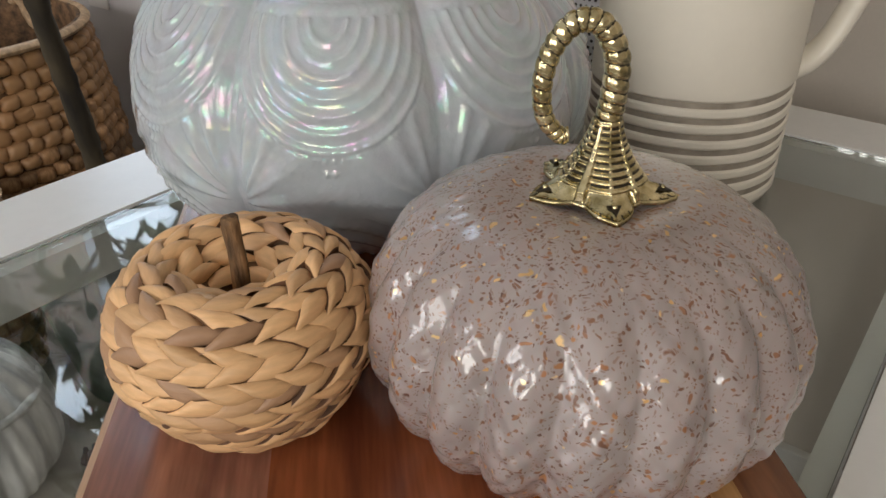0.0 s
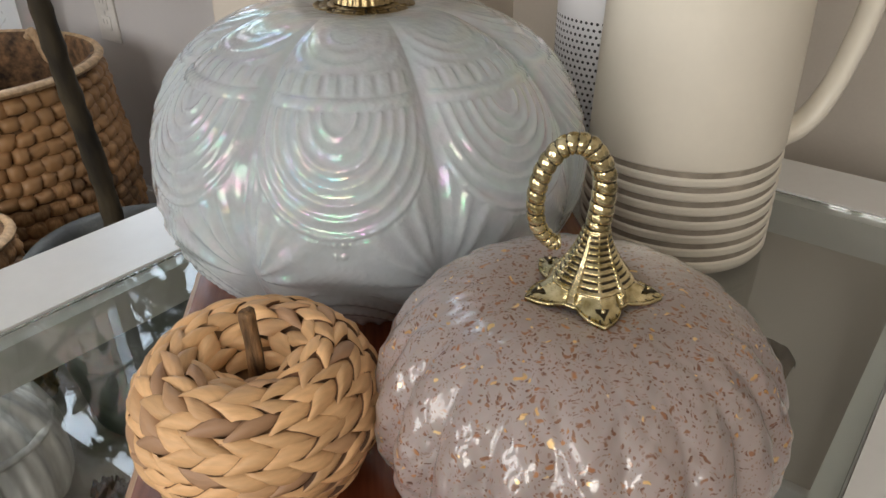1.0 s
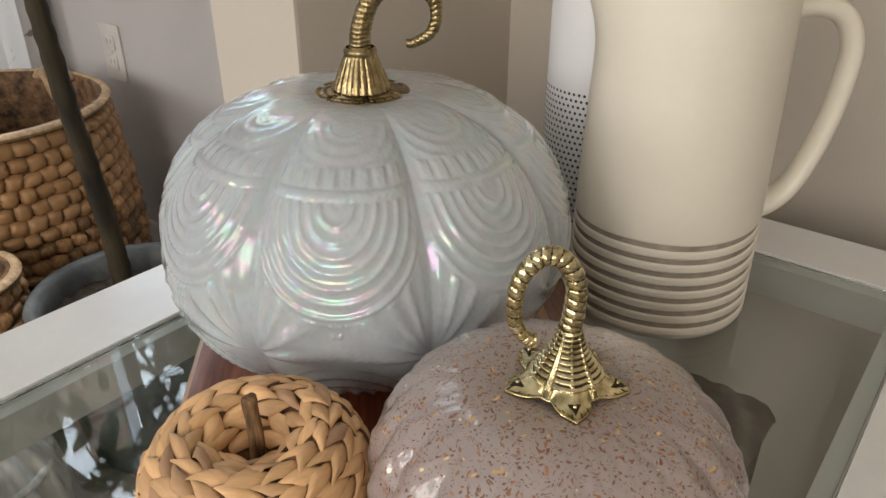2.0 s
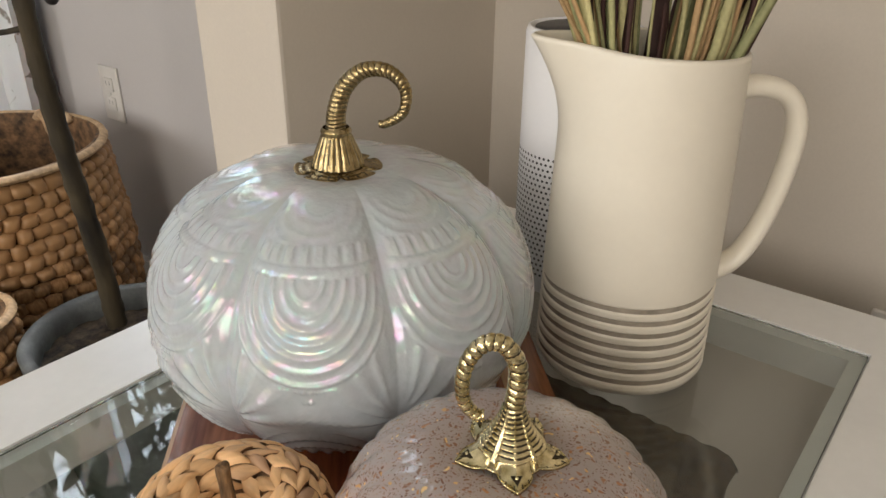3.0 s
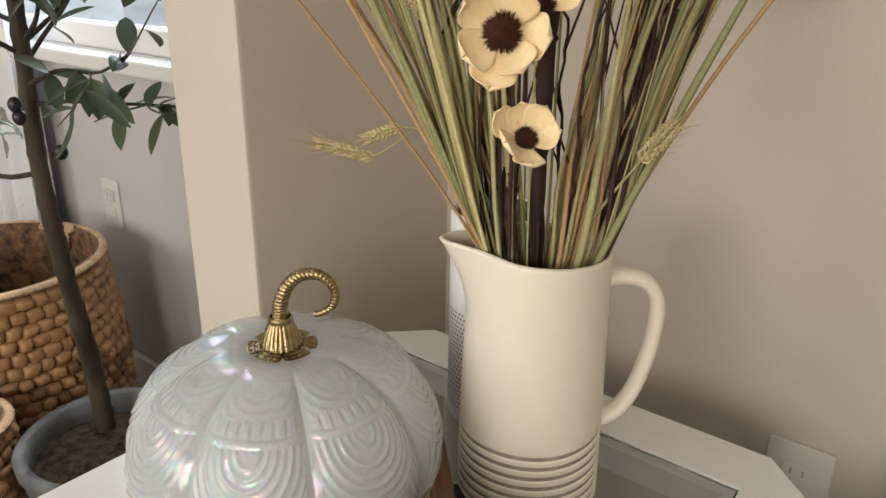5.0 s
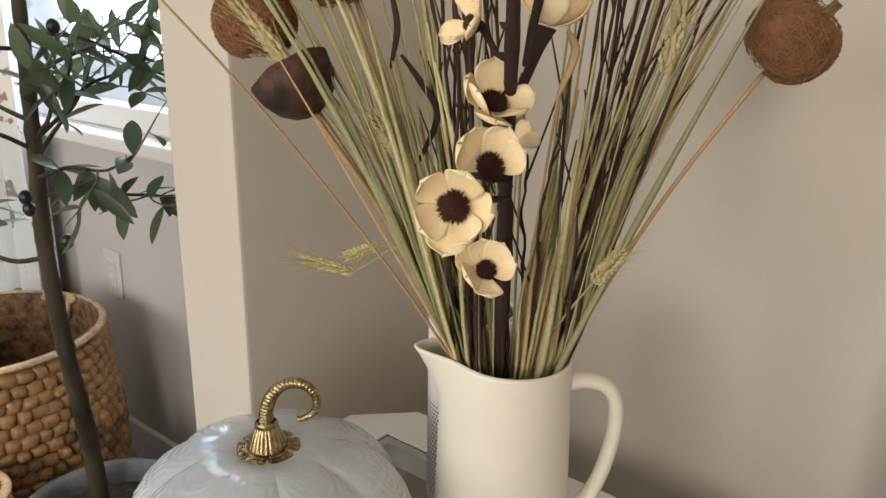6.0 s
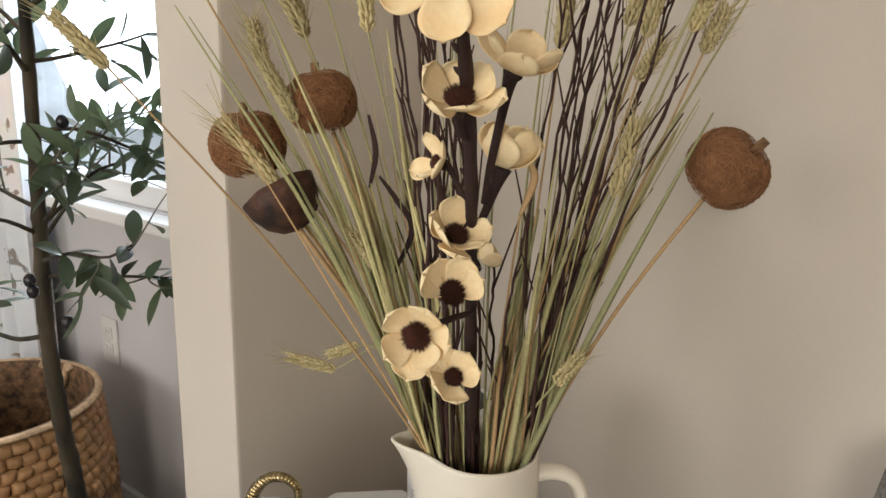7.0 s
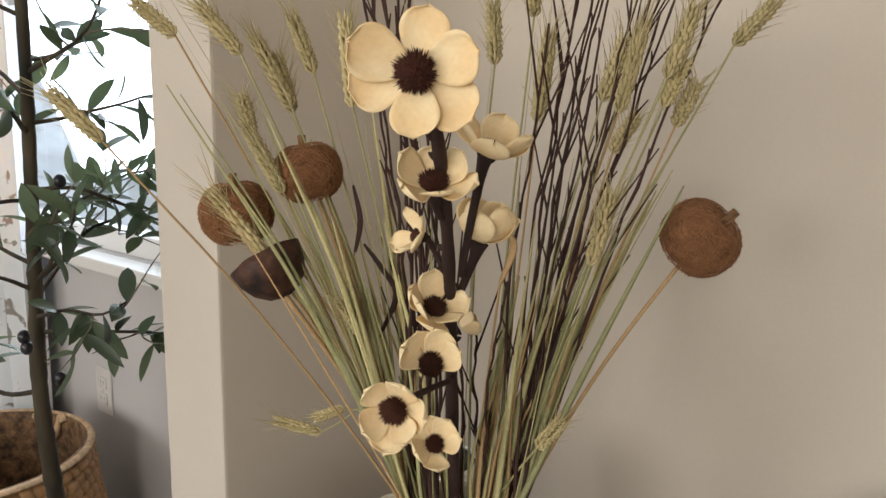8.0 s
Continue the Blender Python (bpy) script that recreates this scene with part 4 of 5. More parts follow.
curled_pod(0, [(-0.078, 0.0, 0.925), (-0.062, 0.0, 0.965), (-0.075, 0.0, 0.99), (-0.09, 0.0, 1.01)], 0.0030)
curled_pod(1, [(-0.098, 0.0, 1.0), (-0.093, 0.0, 1.03), (-0.099, 0.0, 1.06)], 0.0028)
curled_pod(2, [(0.026, -0.03, 0.985), (0.036, -0.03, 1.015), (0.030, -0.03, 1.03)], 0.0032)
curled_pod(3, [(0.066, -0.02, 0.905), (0.072, -0.02, 0.925), (0.078, -0.02, 0.945)], 0.0028)

# ---- wood shaving flowers on one branch ----
EYE_WARD = -INTO


def petal_mesh(kind, cup):
    """A spoon shaped petal with a broad round tip; x runs outward, z towards the face."""
    rng = random.Random(90 + kind)
    nu, nv = 15, 11
    wave, curl, lean = rng.uniform(-0.05, 0.05), rng.uniform(-0.10, 0.12), rng.uniform(-0.05, 0.05)
    P = np.zeros((nu, nv, 3))
    for i in range(nu):
        f = i / (nu - 1)
        w = 0.375 * (0.30 + 0.70 * math.sin(math.pi / 2 * min(1, f / 0.62)) ** 1.2) * math.sqrt(max(0.0, 1 - max(0, (f - 0.62) / 0.3805) ** 2.2))
        x, z = 0, 0
        for k in range(int(f * 40)):
            tilt = cup * (0.25 + 1.15 * k / 40) + curl * (k / 40) ** 3 * 3
            x, z = x + math.cos(tilt) / 40, z + math.sin(tilt) / 40
        for j in range(nv):
            g = j / (nv - 1) * 2 - 1
            P[i, j] = (0.10 + 0.90 * x - 0.16 * g * g * z, g * w + lean * f * f, 0.9 * z + 0.16 * g * g * f * (1.25 - f) + wave * math.sin(g * 3) * f)
    me = grid_mesh("petal", P, around=False)
    bm = bmesh.new()
    bm.from_mesh(me)
    bmesh.ops.solidify(bm, geom=bm.faces[:], thickness=0.013)
    bm.to_mesh(me)
    bm.free()
    me.materials.append(petal_skin)
    me.polygons.foreach_set("use_smooth", [True] * len(me.polygons))
    return me


def bristle_mesh():
    """A button of short stiff bristles."""
    rng = random.Random(3)
    verts, faces = [], []
    P = lathe([(0.0, -0.02), (0.26, 0.0), (0.28, 0.08), (0.20, 0.16), (0.0, 0.19)], 16)
    verts += P.reshape(-1, 3).tolist()
    for i in range(4):
        for j in range(16):
            k = (j + 1) % 16
            faces.append((i * 16 + j, i * 16 + k, (i + 1) * 16 + k, (i + 1) * 16 + j))
    for q in range(760):
        a, r = rng.uniform(0, 6.283), 0.29 * math.sqrt(rng.random())
        p = Vector((r * math.cos(a), r * math.sin(a), 0.15 - 0.9 * r * r))
        d = Vector((r * math.cos(a) * 1.6, r * math.sin(a) * 1.6, 0.5)).normalized() * rng.uniform(0.10, 0.20)
        s = d.cross(Vector((0, 0, 1))).normalized() * 0.017 if r > 0.01 else Vector((0.017, 0, 0))
        o = d.cross(s).normalized() * 0.017
        b = len(verts)
        verts += [tuple(p + s), tuple(p - s * 0.5 + o), tuple(p - s * 0.5 - o), tuple(p + d)]
        faces += [(b, b + 1, b + 3), (b + 1, b + 2, b + 3), (b + 2, b, b + 3)]
    me = bpy.data.meshes.new("seed_head")
    me.from_pydata(verts, [], faces)
    me.materials.append(seed_brown)
    return me


PETALS = {cup: [petal_mesh(int(cup * 10) * 3 + k, cup) for k in range(4)] for cup in (0.22, 0.78, 1.2)}
BRISTLES = bristle_mesh()
BRANCH = [(-0.002, 0.0, 0.56), (-0.006, -0.012, 0.752), (-0.009, -0.05, 0.86), (-0.011, -0.085, 0.945), (-0.012, -0.112, 0.995), (-0.014, -0.148, 1.05), (-0.018, -0.185, 1.10), (-0.022, -0.205, 1.13)]


def flower(at, face, R, cup, petals, foot, seed=1.0):
    """A cream flower at a place, facing a way, held by a dark stalk from the branch. petals: their angles round the face, from the side and up."""
    p, f = spot(*at), np.array(face, float)
    f = ALONG * f[0] + INTO * f[1] + np.array((0, 0, f[2]))
    t = thing("wood_flower", p, "cream shaved wood flower with a bristly brown centre", "flower", "flowers in the pitcher")
    z = Vector(f).normalized()
    x = Vector(ALONG)
    x = (x - z * x.dot(z)).normalized()
    m = Matrix((x, z.cross(x), z)).transposed().to_4x4()
    for k, turn in enumerate(petals):
        ob = link("petal", PETALS[cup][(k * 3 + len(petals)) % 4], None, t)
        ob.matrix_basis = m @ Matrix.Rotation(radians(turn), 4, "Z") @ Matrix.Rotation(0.11 * (-1) ** k, 4, "Y") @ Matrix.Scale(R * (1.0 + 0.06 * (k % 3 - 1)), 4)
    ob = link("seed_head", BRISTLES, None, t, "dark brown bristly centre")
    ob.matrix_basis = m @ Matrix.Translation((0, 0, R * 0.05)) @ Matrix.Scale(R * 0.86 * seed, 4)
    fn = f / np.linalg.norm(f)
    a = spot(*foot) - p
    keys = [-fn * 0.002, -fn * R * 0.35, a * 0.55 - fn * R * 0.35, a]
    link("calyx", grid_mesh("calyx", sweep(curve_points(keys, 14), np.r_[np.linspace(R * 0.20, R * 0.10, 6), np.linspace(R * 0.09, 0.0022, 8)], 8), caps=True), branch_bark, t, "dark brown stalk and calyx")
    return t


branch = thing("flower_branch", BASE, "thick dark brown branch that carries cream flowers", "branch")
link("stem", grid_mesh("stem", sweep(curve_points([spot(*k) for k in BRANCH], 48) - BASE, np.linspace(0.0054, 0.0038, 48) * np.array([1 + 0.08 * math.sin(k * 1.3) for k in range(48)]), 10), caps=True), branch_bark, branch)
rng = random.Random(31)
for k in range(11):
    q = curve_points([spot(*x) for x in BRANCH], 48)[19 + k * 2 + k // 2] - BASE
    way = ALONG * rng.choice((-1, 1)) + INTO * rng.uniform(-0.8, 0.4) + np.array((0, 0, 0.7))
    link("bud", grid_mesh("bud", sweep([q, q + way * 0.003, q + way * 0.0055, q + way * 0.0075], [0.0022, 0.0026, 0.0019, 0.0005], 7), caps=True), branch_bark, branch, "dark bud")
flower((-0.027, -0.241, 1.139), (-0.06, -1, 0.04), 0.0362, 0.22, (80, 18, -38, -88, 197, 158), (-0.020, -0.200, 1.12))
flower((-0.021, -0.180, 1.077), (0.05, -0.75, 0.85), 0.0300, 0.78, (95, 35, -20, -80, -140, 160), (-0.015, -0.155, 1.055))
flower((0.011, -0.150, 1.096), (0.30, -0.30, 1), 0.034, 0.78, (10, 75, 140, 205, 265, 320), (-0.004, -0.120, 1.01), 0.8)
flower((0.008, -0.111, 1.034), (0.28, -0.10, 1), 0.036, 1.2, (0, 60, 120, 185, 250, 310), (-0.010, -0.105, 0.985), 0.6)
flower((-0.036, -0.095, 1.033), (-0.75, -0.45, 0.35), 0.024, 0.78, (0, 75, 180, 250, 310), (-0.012, -0.110, 0.99), 0.7)
flower((-0.023, -0.123, 0.986), (0.32, -0.58, 0.75), 0.0295, 0.78, (170, 215, 262, 310, 15, 105), (-0.011, -0.095, 0.955), 0.95)
flower((-0.025, -0.138, 0.951), (0.35, -0.80, 0.45), 0.0300, 0.78, (118, 72, 160, 25), (-0.010, -0.085, 0.935))
flower((-0.042, -0.190, 0.941), (-0.12, -1, 0.12), 0.0285, 0.78, (140, 215, 258, 300, 352, 65), (-0.010, -0.08, 0.92), 1.05)
flower((-0.023, -0.085, 0.869), (0.20, -0.80, 0.55), 0.0275, 0.78, (105, 60, 150, 8, -85, -150), (-0.006, -0.045, 0.85), 0.9)
flower((-0.004, -0.066, 0.957), (0.8, 0.2, 0.7), 0.020, 1.2, (30, 100, 170, 240, 310), (-0.008, -0.088, 0.93), 0.6)


# ---- coir pumpkins and a lotus pod on sticks ----
def coir_pumpkin(i, at, R, tilt, label):
    p = spot(*at)
    t = thing("coir_pumpkin", p, label, "pick", "coconut fibre pumpkins in the pitcher")
    rng = np.random.default_rng(20 + i)
    n = 60
    a = np.linspace(0, 2 * np.pi, n, endpoint=False)
    rows = []
    for v in np.linspace(-0.5, 0.5, 30) * math.pi:
        c = max(math.cos(v), 1e-3) ** 0.72
        k = 1 - 0.16 * (1 - np.abs(np.sin(a * 2.5 + 0.4))) ** 2 + 0.018 * rng.standard_normal(n)
        rows.append(np.stack([R * c * k * np.cos(a), R * c * k * np.sin(a), R * 0.86 * np.sin(v) - 0.22 * R * math.exp(-(c / 0.35) ** 2) * np.sign(v) + 0 * a], -1))
    m = along((0, 0, 0), ALONG * tilt[0] + INTO * tilt[1] + np.array((0, 0, tilt[2])))
    body = link("body", grid_mesh("body", np.array(rows)), coir, t)
    body.matrix_basis = m
    verts, faces = [], []
    for q in range(1300):
        th, ph = rng.uniform(0, 6.283), math.asin(rng.uniform(-0.9, 0.95))
        pts, way = [], rng.standard_normal(2)
        for k in range(6):
            c = max(math.cos(ph), 0.05) ** 0.72
            lift = 1.012 + 0.03 * math.sin(k * 0.628) + (0.07 * rng.random() if k == 5 else 0)
            pts.append((R * c * math.cos(th) * lift, R * c * math.sin(th) * lift, R * 0.86 * math.sin(ph) * lift))
            th, ph = th + way[0] * 0.08, max(-1.3, min(1.3, ph + way[1] * 0.08))
        S = sweep(pts, [0.00024] * 6, 3)
        b = len(verts)
        verts += S.reshape(-1, 3).tolist()
        for r in range(5):
            for j in range(3):
                faces.append((b + r * 3 + j, b + r * 3 + (j + 1) % 3, b + r * 3 + 3 + (j + 1) % 3, b + r * 3 + 3 + j))
    me = bpy.data.meshes.new("fibre")
    me.from_pydata(verts, [], faces)
    link("fibre", me, coir_hair, body, "loose coconut fibres")
    link("stub", grid_mesh("stub", sweep([(0, 0, R * 0.55), (0.001, 0, R * 0.85), (0.0015, 0.001, R * 1.12)], [0.0042, 0.0038, 0.0036], 7), caps=True), stem_bark, body, "short bark stub")
    q = strand(p, -0.004, 18, 900 + i) - p
    low = np.argmin(np.abs(np.linalg.norm(q, axis=1) - R * 0.8))
    link("stick", grid_mesh("stick", sweep(q[:max(low + 1, 14)], [0.0017] * len(q[:max(low + 1, 14)]), 6), caps=True), tan_stalk, t, "tan stick")
    return t


coir_pumpkin(0, (-0.204, 0.014, 1.032), 0.031, (-0.1, 0, 1), "small brown coconut fibre pumpkin on a stick")
coir_pumpkin(1, (-0.140, 0.012, 1.069), 0.0285, (-0.2, 0, 1), "small brown coconut fibre pumpkin on a stick")
coir_pumpkin(2, (0.182, -0.035, 1.028), 0.0305, (0.75, -0.45, 0.75), "hairy brown coconut fibre pumpkin on a tan stick")


def lotus_pod():
    p = spot(-0.160, -0.010, 0.975)
    t = thing("lotus_pod", p, "dark brown dried cup shaped pod on a stick", "pick")
    n = 40
    a = np.linspace(0, 2 * np.pi, n, endpoint=False)
    rows = [np.stack([r * (1 + 0.018 * np.sin(a * 5)) * np.cos(a), r * (1 + 0.018 * np.sin(a * 5)) * np.sin(a), z + 0.0005 * np.sin(a * 7)], -1) for r, z in ((0.004, -0.011), (0.014, -0.008), (0.024, 0.001), (0.030, 0.013), (0.0325, 0.026), (0.0285, 0.0262), (0.024, 0.017), (0.012, 0.010), (0.001, 0.009))]
    ob = link("cup", grid_mesh("cup", np.array(rows), caps=True), pod_skin, t)
    ob.matrix_basis = along((0, 0, 0), ALONG * -0.55 + INTO * 0.24 + np.array((0, 0, 0.83)))
    q = strand(p + np.array((0, 0, -0.004)), -0.004, 18, 950) - p
    link("stick", grid_mesh("stick", sweep(q, [0.0024] * 18, 7), caps=True), tan_stalk, t, "tan stick")


lotus_pod()


# ---- air purifier ----
def air_purifier():
    t = thing("air_purifier", (-0.242, 0.525, GLASS), "slim white cylindrical air purifier with perforated lower half", "air purifier")
    R, H = 0.045, 0.215
    link("shell", grid_mesh("shell", lathe([(0.0, 0), (0.042, 0), (R, 0.004), (R, H - 0.004), (0.0435, H), (0.041, H), (0.040, H - 0.006), (0.0, H - 0.006)], 64)), white_plastic, t, "", True)
    link("top_grille", grid_mesh("top_grille", lathe([(0.0395, H - 0.0055), (0.038, H - 0.001), (0.0, H - 0.001)], 48), caps=True), black_plastic, t, "dark top vent")
    bm = bmesh.new()
    for r in range(23):
        for k in range(66):
            a = 2 * math.pi * (k + 0.5 * (r % 2)) / 66
            m = Matrix.Rotation(a, 4, "Z") @ Matrix.Translation((R + 0.0001, 0, 0.018 + r * 0.0046)) @ Matrix.Rotation(math.pi / 2, 4, "Y")
            bmesh.ops.create_circle(bm, cap_ends=True, radius=0.0012, segments=6, matrix=m)
    tagged(part("perforated_band", bm, black_plastic, t, "rows of small dark holes", False), kind="stuff")


air_purifier()


# ---- wall plates ----
def wall_outlet(x, z, label):
    t = thing("wall_outlet", (x, BACK, z), label, "outlet", "wall outlets")
    part("plate", box(bmesh.new(), -0.035, 0.035, -0.006, -0.0002, -0.057, 0.057, 0.0025), almond_plastic, t)
    for dz in (-0.020, 0.020):
        face = part("socket", box(bmesh.new(), -0.0165, 0.0165, -0.0085, -0.006, dz - 0.0140, dz + 0.0140, 0.003), almond_plastic, t)
        for dx in (-0.0064, 0.0064):
            part("slot", box(bmesh.new(), dx - 0.0011, dx + 0.0011, -0.0088, -0.0078, dz - 0.001, dz + 0.0075), slot_grey, face, "", False)
    bm = bmesh.new()
    bmesh.ops.create_cone(bm, cap_ends=True, segments=12, radius1=0.003, radius2=0.003, depth=0.001, matrix=Matrix.Translation((0, -0.0064, 0)) @ Matrix.Rotation(math.pi / 2, 4, "X"))
    part("screw", bm, almond_plastic, t)
    return t


wall_outlet(0.012, 0.426, "white wall outlet on the greige wall behind the table")
wall_outlet(-1.450, 0.461, "white wall outlet on the pale wall under the window")

# ---- baskets ----
reed = material("water_hyacinth", (0.37, 0.21, 0.092), 0.5, vary=0.35, scale=2.5, bump=0.8, fine=10, tint=(0.22, 0.11, 0.045), stretch=(2.5, 0.5, 1), random_tone=0.5)
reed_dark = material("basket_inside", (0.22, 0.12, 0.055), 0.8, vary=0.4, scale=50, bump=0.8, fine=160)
rim_cord = material("rim_cord", (0.55, 0.37, 0.21), 0.6, vary=0.2, scale=90, bump=0.5, fine=300)


def knot_mesh(kind):
    """A squarish pad of bent reed, full in the middle and tucked in at its edges."""
    rng = random.Random(60 + kind)
    lean = rng.uniform(-0.12, 0.12)
    P = np.zeros((7, 8, 3))
    for i in range(7):
        f = i / 6 * 2 - 1
        for j in range(8):
            g = j / 7 * 2 - 1
            full = max(0.0, 1 - abs(f) ** 3.2) ** 0.6 * max(0.0, 1 - abs(g) ** 2.6) ** 0.6
            P[i, j] = (0.52 * f * (1 - 0.10 * g * g) + lean * g, 0.52 * g * (1 - 0.16 * f * f), -0.32 + 0.85 * full + 0.06 * rng.uniform(-1, 1) * full)
    me = grid_mesh("knot", P, around=False)
    me.materials.append(reed)
    me.polygons.foreach_set("use_smooth", [True] * len(me.polygons))
    return me


KNOTS = [knot_mesh(k) for k in range(6)]
OUTWARD = Matrix(((0, 0, 1, 0), (1, 0, 0, 0), (0, 1, 0, 0), (0, 0, 0, 1)))


def basket(at, profile, rows, wide, label, seed, toward, limit):
    """Chunky woven basket; profile: radius against height. The knots on the open side are parts, the rest one part."""
    t = thing("woven_basket", at, label, "basket", "baskets on the floor")
    rng = random.Random(seed)
    zs, rs = [p[1] for p in profile], [p[0] for p in profile]
    H = zs[-1]
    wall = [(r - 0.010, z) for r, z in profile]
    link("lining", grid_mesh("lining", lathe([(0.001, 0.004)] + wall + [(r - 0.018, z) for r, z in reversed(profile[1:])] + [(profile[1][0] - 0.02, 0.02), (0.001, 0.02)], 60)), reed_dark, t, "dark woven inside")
    rest_v, rest_f = [], []
    made = 0
    for k in range(rows):
        z = 0.014 + (H - 0.03) * (k + 0.5) / rows
        tall = (H - 0.03) / rows
        r = np.interp(z, zs, rs)
        count = int(2 * math.pi * r / wide)
        for i in range(count):
            a = 2 * math.pi * (i + 0.5 * (k % 2)) / count
            m = Matrix.Rotation(a, 4, "Z") @ Matrix.Translation((r - 0.007, 0, z + rng.uniform(-0.002, 0.002))) @ OUTWARD @ Matrix.Rotation(rng.uniform(-0.22, 0.22), 4, "Z") @ Matrix.Diagonal((wide * rng.uniform(0.90, 1.30), tall * rng.uniform(0.90, 1.25), 0.017 * rng.uniform(0.5, 1.2), 1))
            me = rng.choice(KNOTS)
            if math.cos(a - toward) > 0.05 and made < limit:
                ob = link("knot", me, None, t)
                ob.matrix_basis = m
                made += 1
            else:
                b = len(rest_v)
                rest_v += [tuple(m @ v.co) for v in me.vertices]
                rest_f += [tuple(b + q for q in f.vertices) for f in me.polygons]
    me = bpy.data.meshes.new("weave")
    me.from_pydata(rest_v, [], rest_f)
    tagged(link("weave", me, reed, t), kind="stuff")
    rr = rs[-1] - 0.006
    n, mtor = 120, 8
    P = np.array([[((rr + 0.008 * math.cos(b) * (1 + 0.1 * math.sin(a * 45))) * math.cos(a), (rr + 0.008 * math.cos(b) * (1 + 0.1 * math.sin(a * 45))) * math.sin(a), H - 0.004 + 0.007 * math.sin(b)) for a in np.linspace(0, 2 * np.pi, n, endpoint=False)] for b in np.linspace(0, 2 * np.pi, mtor + 1)])
    link("rim", grid_mesh("rim", P), rim_cord, t, "pale cord bound rim")
    return t, H, rr


big, H, rr = basket((-1.351, 0.445, 0), [(0.19, 0.0), (0.205, 0.03), (0.238, 0.15), (0.240, 0.25), (0.228, 0.35), (0.220, 0.42), (0.219, 0.45)], 18, 0.0275, "large round woven water hyacinth basket on the carpet", 11, math.atan2(-0.5, 1.4), 290)
loop = curve_points([(rr * math.cos(a), rr * math.sin(a), z) for a, z in ((1.75, H - 0.01), (1.80, H + 0.0), (1.95, H - 0.055), (2.10, H - 0.0), (2.15, H - 0.01))], 20)
loop[:, :2] *= 0.93
link("handle", grid_mesh("handle", sweep(loop, [0.008] * 20, 8, lambda i, a: 1 + 0.2 * math.sin(i * 1.8)), caps=True), rim_cord, big, "twisted loop handle")
basket((-1.065, 0.270, 0), [(0.066, 0.0), (0.074, 0.03), (0.086, 0.12), (0.087, 0.20), (0.083, 0.28), (0.082, 0.30)], 12, 0.0245, "small round woven water hyacinth basket on the carpet", 12, math.atan2(-0.4, 1.1), 140)

# ---- olive tree ----
pot_grey = material("pot_grey", (0.145, 0.155, 0.155), 0.6, vary=0.25, scale=25, bump=0.3, fine=200)
soil = material("soil", (0.075, 0.050, 0.030), 0.95, vary=0.45, scale=70, bump=1.0, fine=260)
olive_bark = material("olive_bark", (0.070, 0.053, 0.028), 0.8, vary=0.4, scale=40, bump=0.8, fine=160, stretch=(1, 1, 0.25))
olive_leaf = plant_material("olive_leaf", (0.012, 0.026, 0.022), (0.085, 0.115, 0.06), 0.38)
olive_fruit = material("olive_fruit", (0.012, 0.010, 0.014), 0.3, vary=0.2, scale=60)
twig_grey = material("twig_grey", (0.17, 0.15, 0.11), 0.8, vary=0.3, scale=80)


nodes, wires = olive_leaf.node_tree.nodes, olive_leaf.node_tree.links
thin, both = nodes.new("ShaderNodeBsdfTranslucent"), nodes.new("ShaderNodeMixShader")
thin.inputs[0].default_value, both.inputs[0].default_value = (0.16, 0.21, 0.11, 1), 0.30
wires.new(nodes["Principled BSDF"].outputs[0], both.inputs[1])
wires.new(thin.outputs[0], both.inputs[2])
wires.new(both.outputs[0], nodes["Material Output"].inputs[0])


